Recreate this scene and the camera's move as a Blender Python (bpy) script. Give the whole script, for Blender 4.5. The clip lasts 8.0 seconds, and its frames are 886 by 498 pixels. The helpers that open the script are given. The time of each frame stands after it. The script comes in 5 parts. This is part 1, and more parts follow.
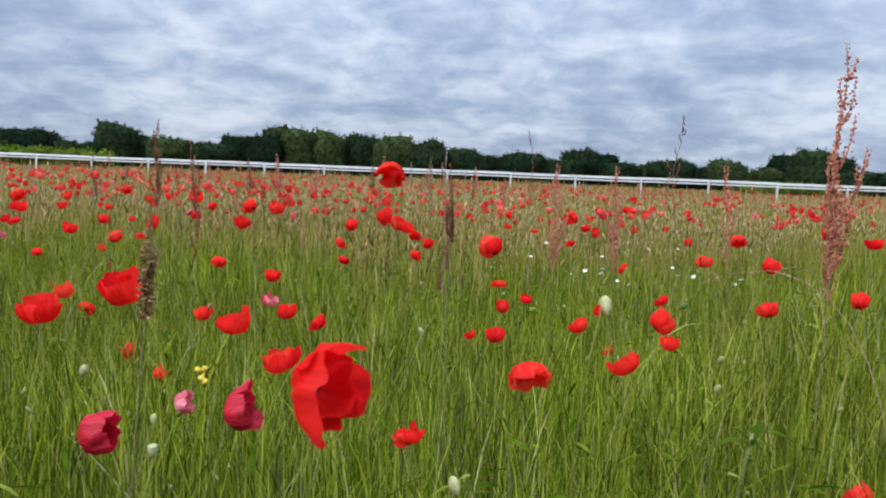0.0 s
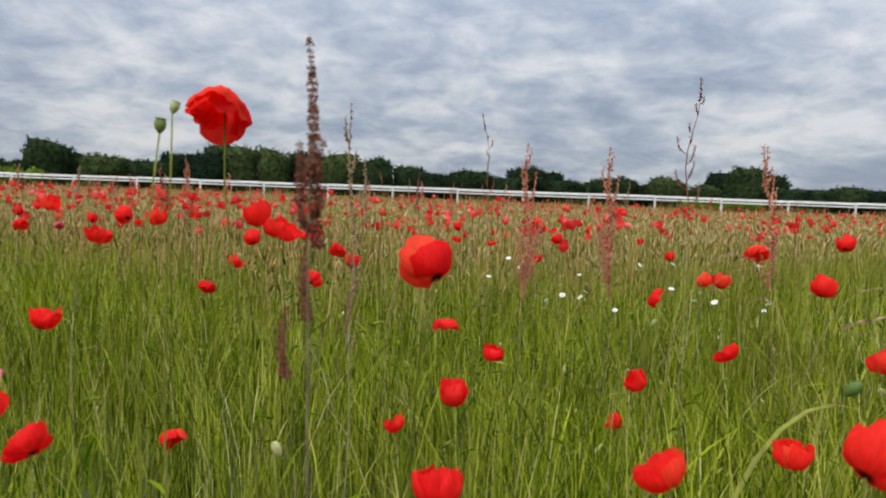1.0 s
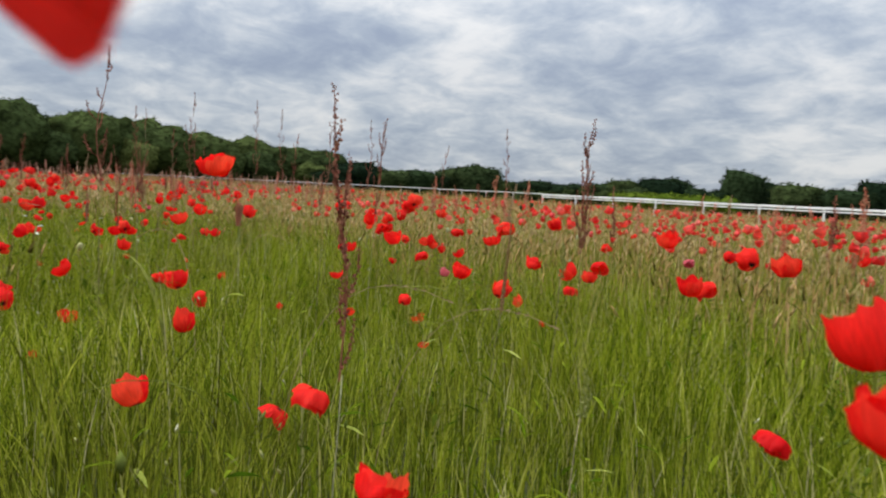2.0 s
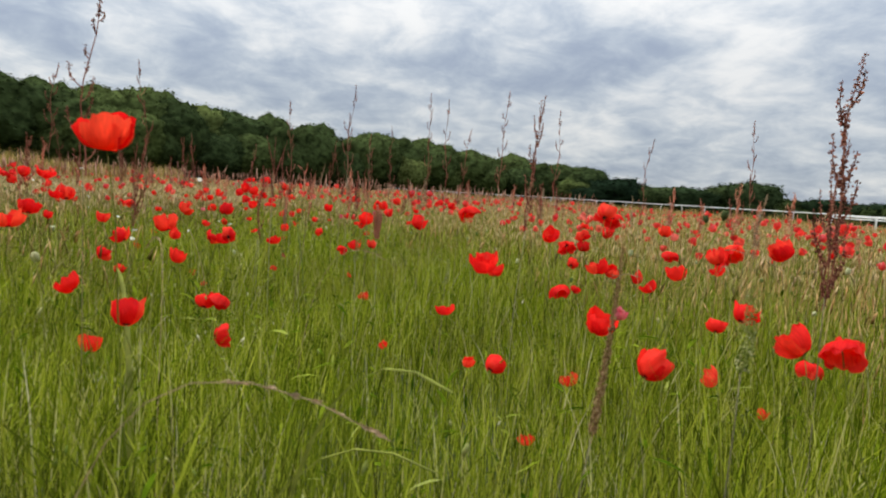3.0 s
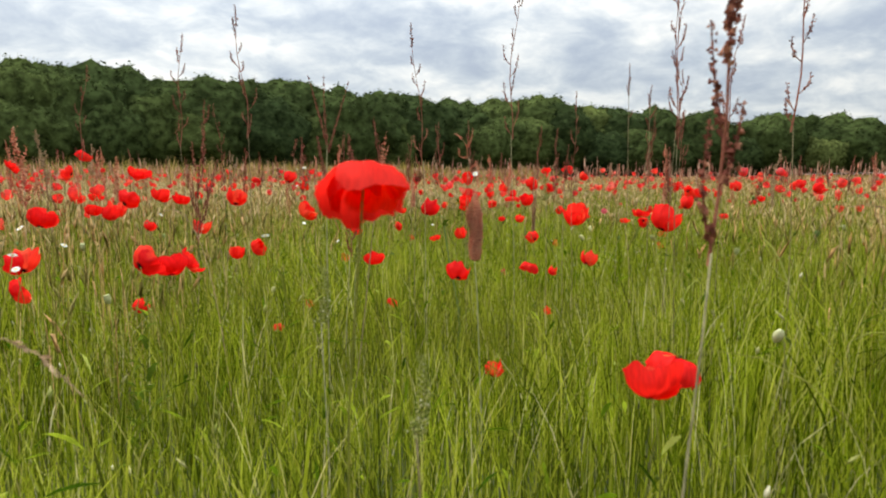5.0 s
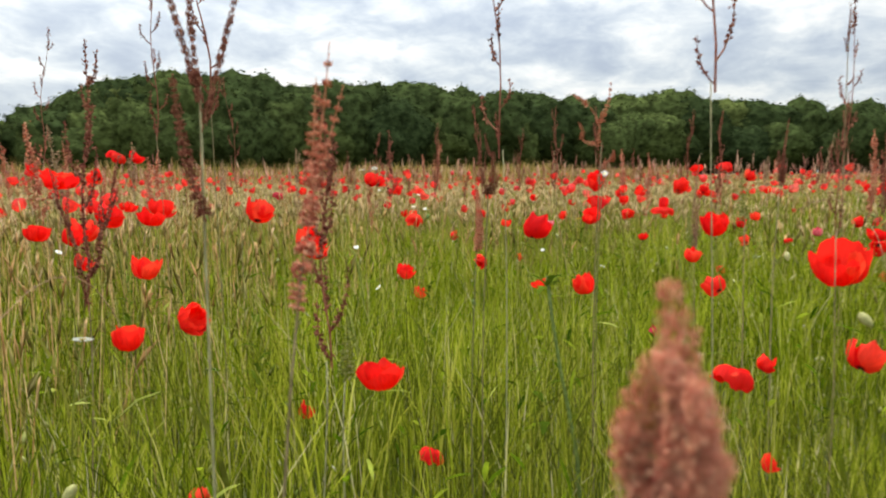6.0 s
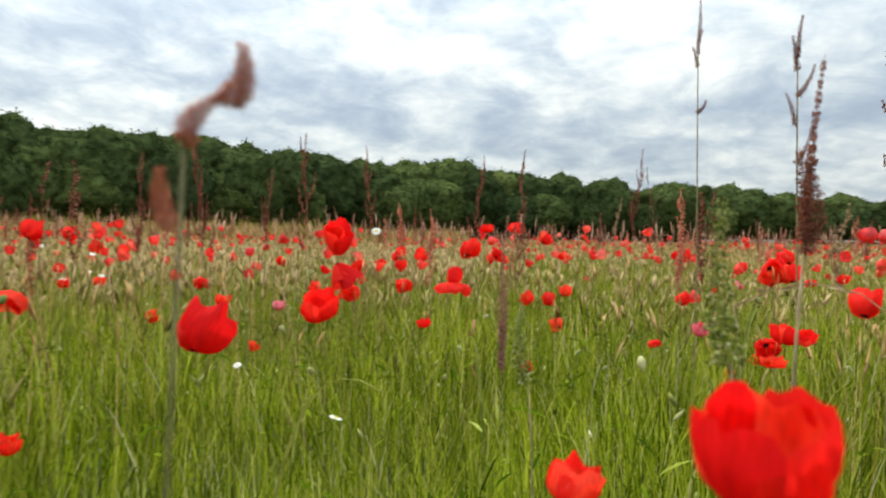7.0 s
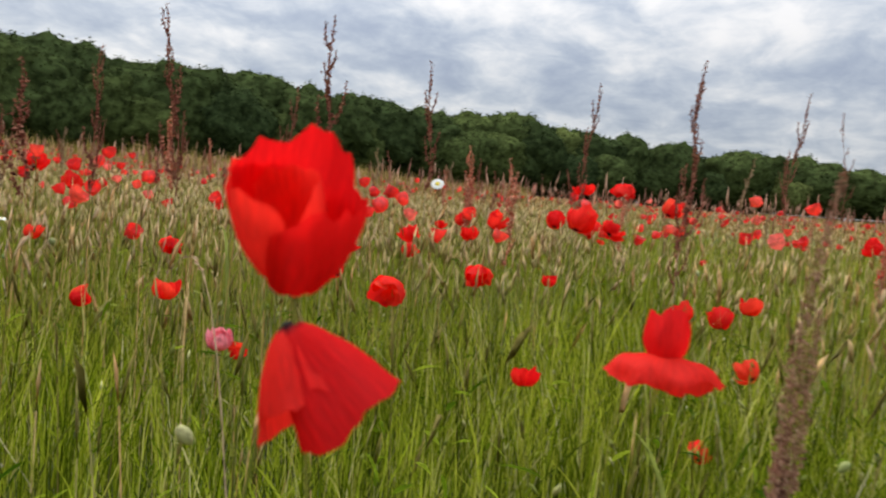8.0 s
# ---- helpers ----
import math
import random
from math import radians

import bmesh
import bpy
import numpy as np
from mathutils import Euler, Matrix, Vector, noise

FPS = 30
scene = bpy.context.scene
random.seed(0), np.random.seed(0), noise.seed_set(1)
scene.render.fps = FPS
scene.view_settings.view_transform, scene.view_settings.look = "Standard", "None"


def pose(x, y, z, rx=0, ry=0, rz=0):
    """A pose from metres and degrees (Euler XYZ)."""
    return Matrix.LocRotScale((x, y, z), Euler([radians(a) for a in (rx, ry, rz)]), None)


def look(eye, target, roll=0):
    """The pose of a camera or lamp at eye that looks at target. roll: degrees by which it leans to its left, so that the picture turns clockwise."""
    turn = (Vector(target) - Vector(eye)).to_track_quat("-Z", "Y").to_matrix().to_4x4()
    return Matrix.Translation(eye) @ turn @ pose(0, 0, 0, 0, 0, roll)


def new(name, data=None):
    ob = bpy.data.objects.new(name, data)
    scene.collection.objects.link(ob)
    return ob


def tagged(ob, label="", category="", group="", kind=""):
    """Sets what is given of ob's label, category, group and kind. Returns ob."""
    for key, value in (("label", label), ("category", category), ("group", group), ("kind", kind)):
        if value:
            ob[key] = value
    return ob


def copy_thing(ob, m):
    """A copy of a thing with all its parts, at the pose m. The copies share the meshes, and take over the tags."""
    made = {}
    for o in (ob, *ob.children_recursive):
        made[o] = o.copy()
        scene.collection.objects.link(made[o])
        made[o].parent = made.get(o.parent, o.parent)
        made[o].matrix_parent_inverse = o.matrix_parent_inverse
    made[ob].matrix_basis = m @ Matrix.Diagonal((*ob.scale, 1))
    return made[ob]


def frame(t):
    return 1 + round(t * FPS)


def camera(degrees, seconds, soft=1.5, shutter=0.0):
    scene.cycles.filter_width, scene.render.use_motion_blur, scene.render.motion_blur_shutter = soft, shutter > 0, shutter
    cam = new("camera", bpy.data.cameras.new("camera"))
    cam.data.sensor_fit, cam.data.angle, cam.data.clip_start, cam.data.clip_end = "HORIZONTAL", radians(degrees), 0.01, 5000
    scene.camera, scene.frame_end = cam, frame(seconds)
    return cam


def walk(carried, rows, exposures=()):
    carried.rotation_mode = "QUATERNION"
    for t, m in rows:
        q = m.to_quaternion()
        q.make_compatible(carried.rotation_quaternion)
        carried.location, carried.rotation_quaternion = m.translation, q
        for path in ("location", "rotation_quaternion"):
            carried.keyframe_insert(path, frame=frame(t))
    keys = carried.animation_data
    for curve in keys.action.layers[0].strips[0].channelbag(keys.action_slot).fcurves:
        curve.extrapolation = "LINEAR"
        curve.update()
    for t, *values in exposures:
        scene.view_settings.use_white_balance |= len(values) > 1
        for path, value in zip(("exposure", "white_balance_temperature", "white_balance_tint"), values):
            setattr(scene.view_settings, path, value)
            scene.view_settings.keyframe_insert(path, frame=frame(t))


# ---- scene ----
cam = camera(65.9, 8.0, soft=1.95, shutter=0.08)
cam.data.dof.use_dof, cam.data.dof.focus_distance, cam.data.dof.aperture_fstop = True, 2.6, 9.0
PATH = [
    (0, (0.479, 0.720, 0.941), (0.222, 3.092, 0.688), 2.3),
    (0.5, (0.431, 1.199, 0.877), (0.185, 3.572, 0.624), 2.8),
    (1, (0.457, 1.662, 0.844), (0.380, 4.055, 0.662), 2.1),
    (1.2, (0.462, 1.855, 0.846), (0.366, 4.246, 0.656), 3.8),
    (1.3, (0.452, 1.950, 0.855), (0.135, 4.329, 0.680), 4.0),
    (1.4, (0.439, 2.044, 0.865), (-0.354, 4.309, 0.713), 4.0),
    (1.5, (0.427, 2.124, 0.872), (-0.812, 4.172, 0.722), 3.8),
    (1.7, (0.382, 2.305, 0.882), (-1.242, 4.064, 0.707), 3.5),
    (2.8, (-0.325, 3.250, 0.889), (-2.662, 3.764, 0.713), 3.8),
    (3, (-0.445, 3.427, 0.866), (-2.774, 3.973, 0.671), 4.1),
    (3.2, (-0.532, 3.582, 0.838), (-2.872, 4.070, 0.631), 2.5),
    (3.5, (-0.770, 3.832, 0.815), (-3.146, 4.090, 0.590), 2.3),
    (4, (-1.172, 4.129, 0.816), (-3.560, 4.122, 0.574), 4.6),
    (4.5, (-1.657, 4.271, 0.802), (-4.016, 3.934, 0.518), 1.7),
    (4.7, (-1.886, 4.310, 0.810), (-4.208, 3.772, 0.536), 0.6),
    (5.25, (-2.600, 4.235, 0.820), (-4.833, 3.355, 0.565), 0.4),
    (5.8, (-3.259, 3.953, 0.829), (-5.442, 2.983, 0.599), 0.3),
    (6, (-3.502, 3.911, 0.826), (-5.587, 2.752, 0.565), -0.4),
    (6.2, (-3.745, 3.859, 0.812), (-5.695, 2.485, 0.553), 0.7),
    (6.5, (-4.075, 3.792, 0.790), (-6.008, 2.392, 0.544), 1.3),
    (6.7, (-4.325, 3.739, 0.779), (-6.386, 2.526, 0.586), 1.3),
    (7, (-4.781, 3.632, 0.800), (-7.133, 3.158, 0.756), 1.2),
    (7.5, (-5.392, 3.500, 0.829), (-7.788, 3.467, 0.684), 2.6),
    (8, (-5.924, 3.264, 0.814), (-8.226, 2.617, 0.596), 5.0),
]
EXPOSURES = [(0, 0.03, 5820, 11), (0.5, -0.11, 6570, 11), (1, -0.10, 6570, 11), (1.7, -0.03, 6620, 10), (3, 0.08, 6770, 9), (3.5, 0.11, 6820, 9), (4.5, 0.38, 7120, 8), (5.8, 0.44, 7120, 8),
             (6.5, 0.60, 7120, 7), (7, 0.36, 6920, 4), (7.5, 0.05, 6720, 4), (8, 0.08, 6820, 11)]
walk(cam, [(t, look(eye, target, roll)) for t, eye, target, roll in PATH], EXPOSURES)

# ---------------------------------------------------------------- sky, sun
world = bpy.data.worlds.new("overcast_sky")
scene.world = world
world.use_nodes = True
wn, wl = world.node_tree.nodes, world.node_tree.links
wn.clear()


def wnode(kind, **values):
    n = wn.new(kind)
    for key, value in values.items():
        n.inputs[key].default_value = value
    return n


def wmath(op, a, b=None, clamp=False):
    n = wn.new("ShaderNodeMath")
    n.operation, n.use_clamp = op, clamp
    for i, v in enumerate((a, b)):
        if v is None:
            continue
        if not isinstance(v, (int, float)):
            wl.new(v, n.inputs[i])
        else:
            n.inputs[i].default_value = v
    return n.outputs[0]


SUN_AZ, SUN_EL = 150.0, 48.0          # to the left of +y, above the horizon
w_out = wn.new("ShaderNodeOutputWorld")
w_back = wnode("ShaderNodeBackground", Strength=1.0)
sky = wn.new("ShaderNodeTexSky")
sky.sky_type, sky.sun_disc = "NISHITA", False
sky.sun_elevation, sky.sun_rotation = radians(SUN_EL), radians(-SUN_AZ)
coord = wn.new("ShaderNodeTexCoord")
sep = wn.new("ShaderNodeSeparateXYZ")
wl.new(coord.outputs["Generated"], sep.inputs[0])
up = wmath("MAXIMUM", sep.outputs[2], 0.0)
deep = wmath("ADD", up, 0.28)
flat = wn.new("ShaderNodeCombineXYZ")
wl.new(wmath("DIVIDE", sep.outputs[0], deep), flat.inputs[0])
wl.new(wmath("DIVIDE", sep.outputs[1], deep), flat.inputs[1])
big = wnode("ShaderNodeTexNoise", Scale=1.35, Detail=5.0, Roughness=0.5, Distortion=0.5)
fine = wnode("ShaderNodeTexNoise", Scale=5.5, Detail=5.0, Roughness=0.6, Distortion=0.3)
wl.new(flat.outputs[0], big.inputs["Vector"])
wl.new(flat.outputs[0], fine.inputs["Vector"])
mixed = wmath("ADD", wmath("MULTIPLY", big.outputs[0], 0.56), wmath("MULTIPLY", fine.outputs[0], 0.44))
clouds = wn.new("ShaderNodeValToRGB")
clouds.color_ramp.interpolation = "B_SPLINE"
ramp = clouds.color_ramp.elements
ramp[0].position, ramp[0].color = 0.375, (0.30, 0.36, 0.49, 1)
ramp[1].position, ramp[1].color = 0.625, (0.86, 0.87, 0.89, 1)
mid = ramp.new(0.50)
mid.color = (0.475, 0.55, 0.65, 1)
wl.new(mixed, clouds.inputs[0])
# an overcast sky is about three times as bright overhead as at the horizon, and brighter round the sun
lift = wmath("ADD", wmath("MULTIPLY", wmath("MULTIPLY", up, up), 4.2), 0.89)
sunward = wn.new("ShaderNodeVectorMath")
sunward.operation = "DOT_PRODUCT"
wl.new(coord.outputs["Generated"], sunward.inputs[0])
sunward.inputs[1].default_value = (-math.sin(radians(SUN_AZ)) * math.cos(radians(SUN_EL)), math.cos(radians(SUN_AZ)) * math.cos(radians(SUN_EL)), math.sin(radians(SUN_EL)))
halo = wmath("MULTIPLY", wmath("POWER", wmath("MAXIMUM", sunward.outputs["Value"], 0.0), 3.0), 0.25)
level = wmath("ADD", lift, halo)
scaled = wn.new("ShaderNodeVectorMath")
scaled.operation = "SCALE"
wl.new(clouds.outputs[0], scaled.inputs[0])
wl.new(level, scaled.inputs["Scale"])
clear = wn.new("ShaderNodeVectorMath")
clear.operation = "SCALE"
wl.new(sky.outputs[0], clear.inputs[0])
clear.inputs["Scale"].default_value = 0.10
cover = wn.new("ShaderNodeMix")
cover.data_type = "RGBA"
cover.inputs["Factor"].default_value = 0.9
wl.new(clear.outputs[0], cover.inputs["A"])
wl.new(scaled.outputs[0], cover.inputs["B"])
wl.new(cover.outputs["Result"], w_back.inputs["Color"])
wl.new(w_back.outputs[0], w_out.inputs[0])

sun = new("sun", bpy.data.lights.new("sun", "SUN"))
sun.data.energy, sun.data.angle, sun.data.color = 2.2, radians(14), (1.0, 0.96, 0.9)
sun.matrix_world = look((-math.sin(radians(SUN_AZ)) * 40, math.cos(radians(SUN_AZ)) * 40, 40 * math.tan(radians(SUN_EL))), (0, 0, 0))


# ---------------------------------------------------------------- materials
def ramp_of(nodes, stops):
    r = nodes.new("ShaderNodeValToRGB")
    e = r.color_ramp.elements
    e[0].position, e[0].color = stops[0][0], (*stops[0][1], 1)
    e[1].position, e[1].color = stops[-1][0], (*stops[-1][1], 1)
    for p, c in stops[1:-1]:
        e.new(p).color = (*c, 1)
    return r


def leafy(name, stops, through_share=0.35, source="island", grain=40.0, grain_depth=0.35, rough=0.6, gloss=0.06, blotch=0.0, patches=0.0):
    """Thin plant matter: a colour picked per piece, mottled by a fine grain, that lets some light through."""
    m = bpy.data.materials.new(name)
    m.use_nodes = True
    n, l = m.node_tree.nodes, m.node_tree.links
    n.clear()
    out = n.new("ShaderNodeOutputMaterial")
    if source == "island":
        pick = n.new("ShaderNodeNewGeometry").outputs["Random Per Island"]
    else:
        pick = n.new("ShaderNodeObjectInfo").outputs["Random"]
    r = ramp_of(n, stops)
    l.new(pick, r.inputs[0])
    tc = n.new("ShaderNodeTexCoord")
    noise_t = n.new("ShaderNodeTexNoise")
    noise_t.inputs["Scale"].default_value, noise_t.inputs["Detail"].default_value = grain, 3.0
    l.new(tc.outputs["Object"], noise_t.inputs["Vector"])
    if blotch:
        axes, rim, round_ = n.new("ShaderNodeSeparateXYZ"), n.new("ShaderNodeCombineXYZ"), n.new("ShaderNodeMath")
        l.new(tc.outputs["Object"], axes.inputs[0])
        round_.operation = "ARCTAN2"
        l.new(axes.outputs[1], round_.inputs[0])
        l.new(axes.outputs[0], round_.inputs[1])
        l.new(round_.outputs[0], rim.inputs[0])
        short = n.new("ShaderNodeMath")
        short.operation = "MULTIPLY"
        short.inputs[1].default_value = 0.22
        l.new(axes.outputs[2], short.inputs[0])
        l.new(short.outputs[0], rim.inputs[1])
        l.new(rim.outputs[0], noise_t.inputs["Vector"])
    tone = n.new("ShaderNodeMapRange")
    tone.inputs["From Min"].default_value, tone.inputs["From Max"].default_value = 0.3, 0.7
    tone.inputs["To Min"].default_value, tone.inputs["To Max"].default_value = 1 - grain_depth, 1 + grain_depth
    l.new(noise_t.outputs[0], tone.inputs["Value"])
    col = n.new("ShaderNodeVectorMath")
    col.operation = "SCALE"
    l.new(r.outputs[0], col.inputs[0])
    l.new(tone.outputs[0], col.inputs["Scale"])
    paint = col.outputs[0]
    if blotch:
        reach = n.new("ShaderNodeVectorMath")
        reach.operation = "LENGTH"
        l.new(tc.outputs["Object"], reach.inputs[0])
        mark = n.new("ShaderNodeMapRange")
        mark.inputs["From Min"].default_value, mark.inputs["From Max"].default_value = blotch * 0.6, blotch * 1.3
        l.new(reach.outputs["Value"], mark.inputs["Value"])
        blend = n.new("ShaderNodeMix")
        blend.data_type = "RGBA"
        blend.inputs["A"].default_value = (0.015, 0.004, 0.008, 1)
        l.new(mark.outputs[0], blend.inputs["Factor"])
        l.new(paint, blend.inputs["B"])
        paint = blend.outputs["Result"]
    if patches:
        wide_n = n.new("ShaderNodeTexNoise")
        wide_n.inputs["Scale"].default_value, wide_n.inputs["Detail"].default_value = 0.9, 3.0
        l.new(tc.outputs["Object"], wide_n.inputs["Vector"])
        span = n.new("ShaderNodeMapRange")
        span.inputs["From Min"].default_value, span.inputs["From Max"].default_value = 0.42, 0.66
        span.inputs["To Max"].default_value = patches
        l.new(wide_n.outputs[0], span.inputs["Value"])
        dry = n.new("ShaderNodeMix")
        dry.data_type = "RGBA"
        dry.inputs["B"].default_value = (0.17, 0.135, 0.035, 1)
        l.new(span.outputs[0], dry.inputs["Factor"])
        l.new(paint, dry.inputs["A"])
        paint = dry.outputs["Result"]
    dif, tra, glo = n.new("ShaderNodeBsdfDiffuse"), n.new("ShaderNodeBsdfTranslucent"), n.new("ShaderNodeBsdfGlossy")
    glo.inputs["Roughness"].default_value = rough
    if blotch:
        crease = n.new("ShaderNodeBump")
        crease.inputs["Strength"].default_value, crease.inputs["Distance"].default_value = 0.10, 0.05
        l.new(noise_t.outputs[0], crease.inputs["Height"])
        for surface in (dif, tra, glo):
            l.new(crease.outputs[0], surface.inputs["Normal"])
    l.new(paint, dif.inputs[0])
    l.new(paint, tra.inputs[0])
    a, b = n.new("ShaderNodeMixShader"), n.new("ShaderNodeMixShader")
    a.inputs[0].default_value, b.inputs[0].default_value = through_share, gloss
    l.new(dif.outputs[0], a.inputs[1])
    l.new(tra.outputs[0], a.inputs[2])
    l.new(a.outputs[0], b.inputs[1])
    l.new(glo.outputs[0], b.inputs[2])
    l.new(b.outputs[0], out.inputs[0])
    return m


def solid(name, stops, scale, rough=0.7, bump=0.0, detail=6.0, space="Object"):
    """A matt surface whose colour wanders between the stops at two scales."""
    m = bpy.data.materials.new(name)
    m.use_nodes = True
    n, l = m.node_tree.nodes, m.node_tree.links
    p = n["Principled BSDF"]
    p.inputs["Roughness"].default_value = rough
    tc = n.new("ShaderNodeTexCoord")
    a, b = n.new("ShaderNodeTexNoise"), n.new("ShaderNodeTexNoise")
    a.inputs["Scale"].default_value, a.inputs["Detail"].default_value = scale, detail
    b.inputs["Scale"].default_value, b.inputs["Detail"].default_value = scale * 9, 3.0
    mixn = n.new("ShaderNodeMath")
    mixn.operation = "MULTIPLY_ADD"
    mixn.inputs[1].default_value = 0.35
    half = n.new("ShaderNodeMath")
    half.operation = "MULTIPLY"
    half.inputs[1].default_value = 0.65
    for t in (a, b):
        l.new(tc.outputs[space], t.inputs["Vector"])
    l.new(a.outputs[0], half.inputs[0])
    l.new(b.outputs[0], mixn.inputs[0])
    l.new(half.outputs[0], mixn.inputs[2])
    r = ramp_of(n, stops)
    l.new(mixn.outputs[0], r.inputs[0])
    l.new(r.outputs[0], p.inputs["Base Color"])
    if bump:
        bm_node = n.new("ShaderNodeBump")
        bm_node.inputs["Strength"].default_value = bump
        l.new(b.outputs[0], bm_node.inputs["Height"])
        l.new(bm_node.outputs[0], p.inputs["Normal"])
    return m


M_GRASS = leafy("meadow_grass", [(0.0, (0.024, 0.042, 0.002)), (0.28, (0.090, 0.135, 0.006)), (0.60, (0.26, 0.325, 0.016)), (0.88, (0.45, 0.475, 0.050)), (0.96, (0.55, 0.50, 0.17)), (1.0, (0.64, 0.56, 0.33))], 0.42, grain=6.0, grain_depth=0.45, gloss=0.0, patches=0.26)
M_TAWNY = leafy("tawny_grass", [(0.0, (0.13, 0.13, 0.018)), (0.45, (0.31, 0.25, 0.055)), (0.75, (0.46, 0.31, 0.12)), (1.0, (0.56, 0.37, 0.20))], 0.36, grain=2.0, grain_depth=0.25, gloss=0.0)
M_SEED = leafy("grass_seed", [(0.0, (0.38, 0.21, 0.08)), (0.5, (0.56, 0.34, 0.15)), (1.0, (0.64, 0.46, 0.22))], 0.35, gloss=0.0)
M_HAZE = leafy("brownish_seed", [(0.0, (0.35, 0.31, 0.11)), (0.5, (0.54, 0.43, 0.20)), (1.0, (0.66, 0.48, 0.31))], 0.45, gloss=0.0)
M_CULM = leafy("green_culm", [(0.0, (0.15, 0.18, 0.02)), (1.0, (0.32, 0.33, 0.06))], 0.4, gloss=0.0)
M_OLIVE = leafy("olive_seed", [(0.0, (0.10, 0.085, 0.02)), (0.6, (0.22, 0.18, 0.05)), (1.0, (0.36, 0.31, 0.12))], 0.3, gloss=0.0)
M_STEM = leafy("poppy_stem", [(0.0, (0.12, 0.145, 0.018)), (1.0, (0.27, 0.27, 0.055))], 0.25, source="object", grain=14.0, gloss=0.01)
M_POD = leafy("seed_pod", [(0.0, (0.09, 0.15, 0.03)), (0.6, (0.22, 0.25, 0.07)), (1.0, (0.46, 0.46, 0.24))], 0.1, source="object", grain=90.0, gloss=0.02)
M_PALEBUD = leafy("pale_bud", [(0.0, (0.30, 0.30, 0.10)), (1.0, (0.52, 0.48, 0.24))], 0.2, source="object", grain=5.0, grain_depth=0.3, gloss=0.01)
# seed_pod darkened: the shaded side of pods against the sky, put into the colour
M_BACKLITPOD = leafy("backlit_pod", [(0.0, (0.035, 0.05, 0.012)), (1.0, (0.06, 0.085, 0.02))], 0.1, source="object", grain=4.0, grain_depth=0.5, gloss=0.02)
M_SCARLET = leafy("scarlet_petal", [(0.0, (0.76, 0.008, 0.010)), (0.35, (0.86, 0.018, 0.014)), (0.75, (0.91, 0.032, 0.020)), (1.0, (0.93, 0.085, 0.034))], 0.52, source="object", grain=9.0, grain_depth=0.12, gloss=0.008, blotch=0.26)
M_CRIMSON = leafy("crimson_petal", [(0.0, (0.40, 0.004, 0.016)), (1.0, (0.66, 0.015, 0.04))], 0.38, source="object", grain=11.0, grain_depth=0.45, gloss=0.03, blotch=0.26)
M_PINK = leafy("fading_pink_petal", [(0.0, (0.66, 0.06, 0.10)), (1.0, (0.84, 0.27, 0.30))], 0.4, source="object", grain=12.0, grain_depth=0.45, gloss=0.03, blotch=0.26)
M_FARPOPPY = leafy("far_petal", [(0.0, (0.68, 0.012, 0.012)), (0.6, (0.85, 0.034, 0.022)), (0.9, (0.88, 0.09, 0.05)), (1.0, (0.88, 0.20, 0.15))], 0.42)
M_HEART = solid("dark_heart", [(0.3, (0.008, 0.006, 0.010)), (0.7, (0.03, 0.035, 0.02))], 60.0, 0.6)
M_RUST = leafy("rust_seed", [(0.0, (0.12, 0.038, 0.027)), (0.5, (0.28, 0.095, 0.065)), (1.0, (0.45, 0.21, 0.13))], 0.25, gloss=0.0)
M_ROSE = leafy("rose_seed", [(0.0, (0.42, 0.09, 0.065)), (0.5, (0.64, 0.26, 0.16)), (1.0, (0.80, 0.50, 0.32))], 0.35, gloss=0.0)
M_RUSSET = leafy("russet_seed", [(0.0, (0.20, 0.085, 0.06)), (0.5, (0.42, 0.22, 0.15)), (1.0, (0.60, 0.39, 0.26))], 0.35, gloss=0.0)
M_WITHERED = leafy("withered_seed", [(0.0, (0.11, 0.055, 0.022)), (0.6, (0.30, 0.18, 0.08)), (1.0, (0.46, 0.31, 0.16))], 0.25, gloss=0.0)
M_DRY = leafy("dry_seed", [(0.0, (0.24, 0.14, 0.075)), (1.0, (0.56, 0.41, 0.25))], 0.28, gloss=0.0)
M_STALK = leafy("dock_stalk", [(0.0, (0.16, 0.15, 0.07)), (0.5, (0.27, 0.20, 0.11)), (1.0, (0.34, 0.34, 0.18))], 0.1, source="object", gloss=0.01)
M_WHITE = leafy("white_floret", [(0.0, (0.72, 0.72, 0.66)), (1.0, (0.84, 0.84, 0.80))], 0.3, source="object", grain_depth=0.08)
M_YELLOW = leafy("yellow_floret", [(0.0, (0.70, 0.50, 0.02)), (1.0, (0.80, 0.62, 0.05))], 0.25, source="object")
M_RAIL = solid("white_painted_rail", [(0.3, (0.70, 0.70, 0.68)), (0.7, (0.84, 0.84, 0.83))], 1.5, 0.45, 0.05)
M_LEAF = leafy("wood_foliage", [(0.0, (0.030, 0.044, 0.016)), (0.5, (0.050, 0.068, 0.022)), (0.85, (0.075, 0.095, 0.028)), (1.0, (0.105, 0.120, 0.036))], 0.18, source="object", grain=14.0, grain_depth=0.65, gloss=0.0)
M_THICKET = leafy("thicket_foliage", [(0.0, (0.010, 0.019, 0.010)), (0.5, (0.020, 0.033, 0.014)), (1.0, (0.042, 0.058, 0.020))], 0.15, source="object", grain=14.0, grain_depth=0.6, gloss=0.0)
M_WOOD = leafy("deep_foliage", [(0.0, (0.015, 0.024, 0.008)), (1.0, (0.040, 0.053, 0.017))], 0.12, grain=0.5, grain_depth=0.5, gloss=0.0)
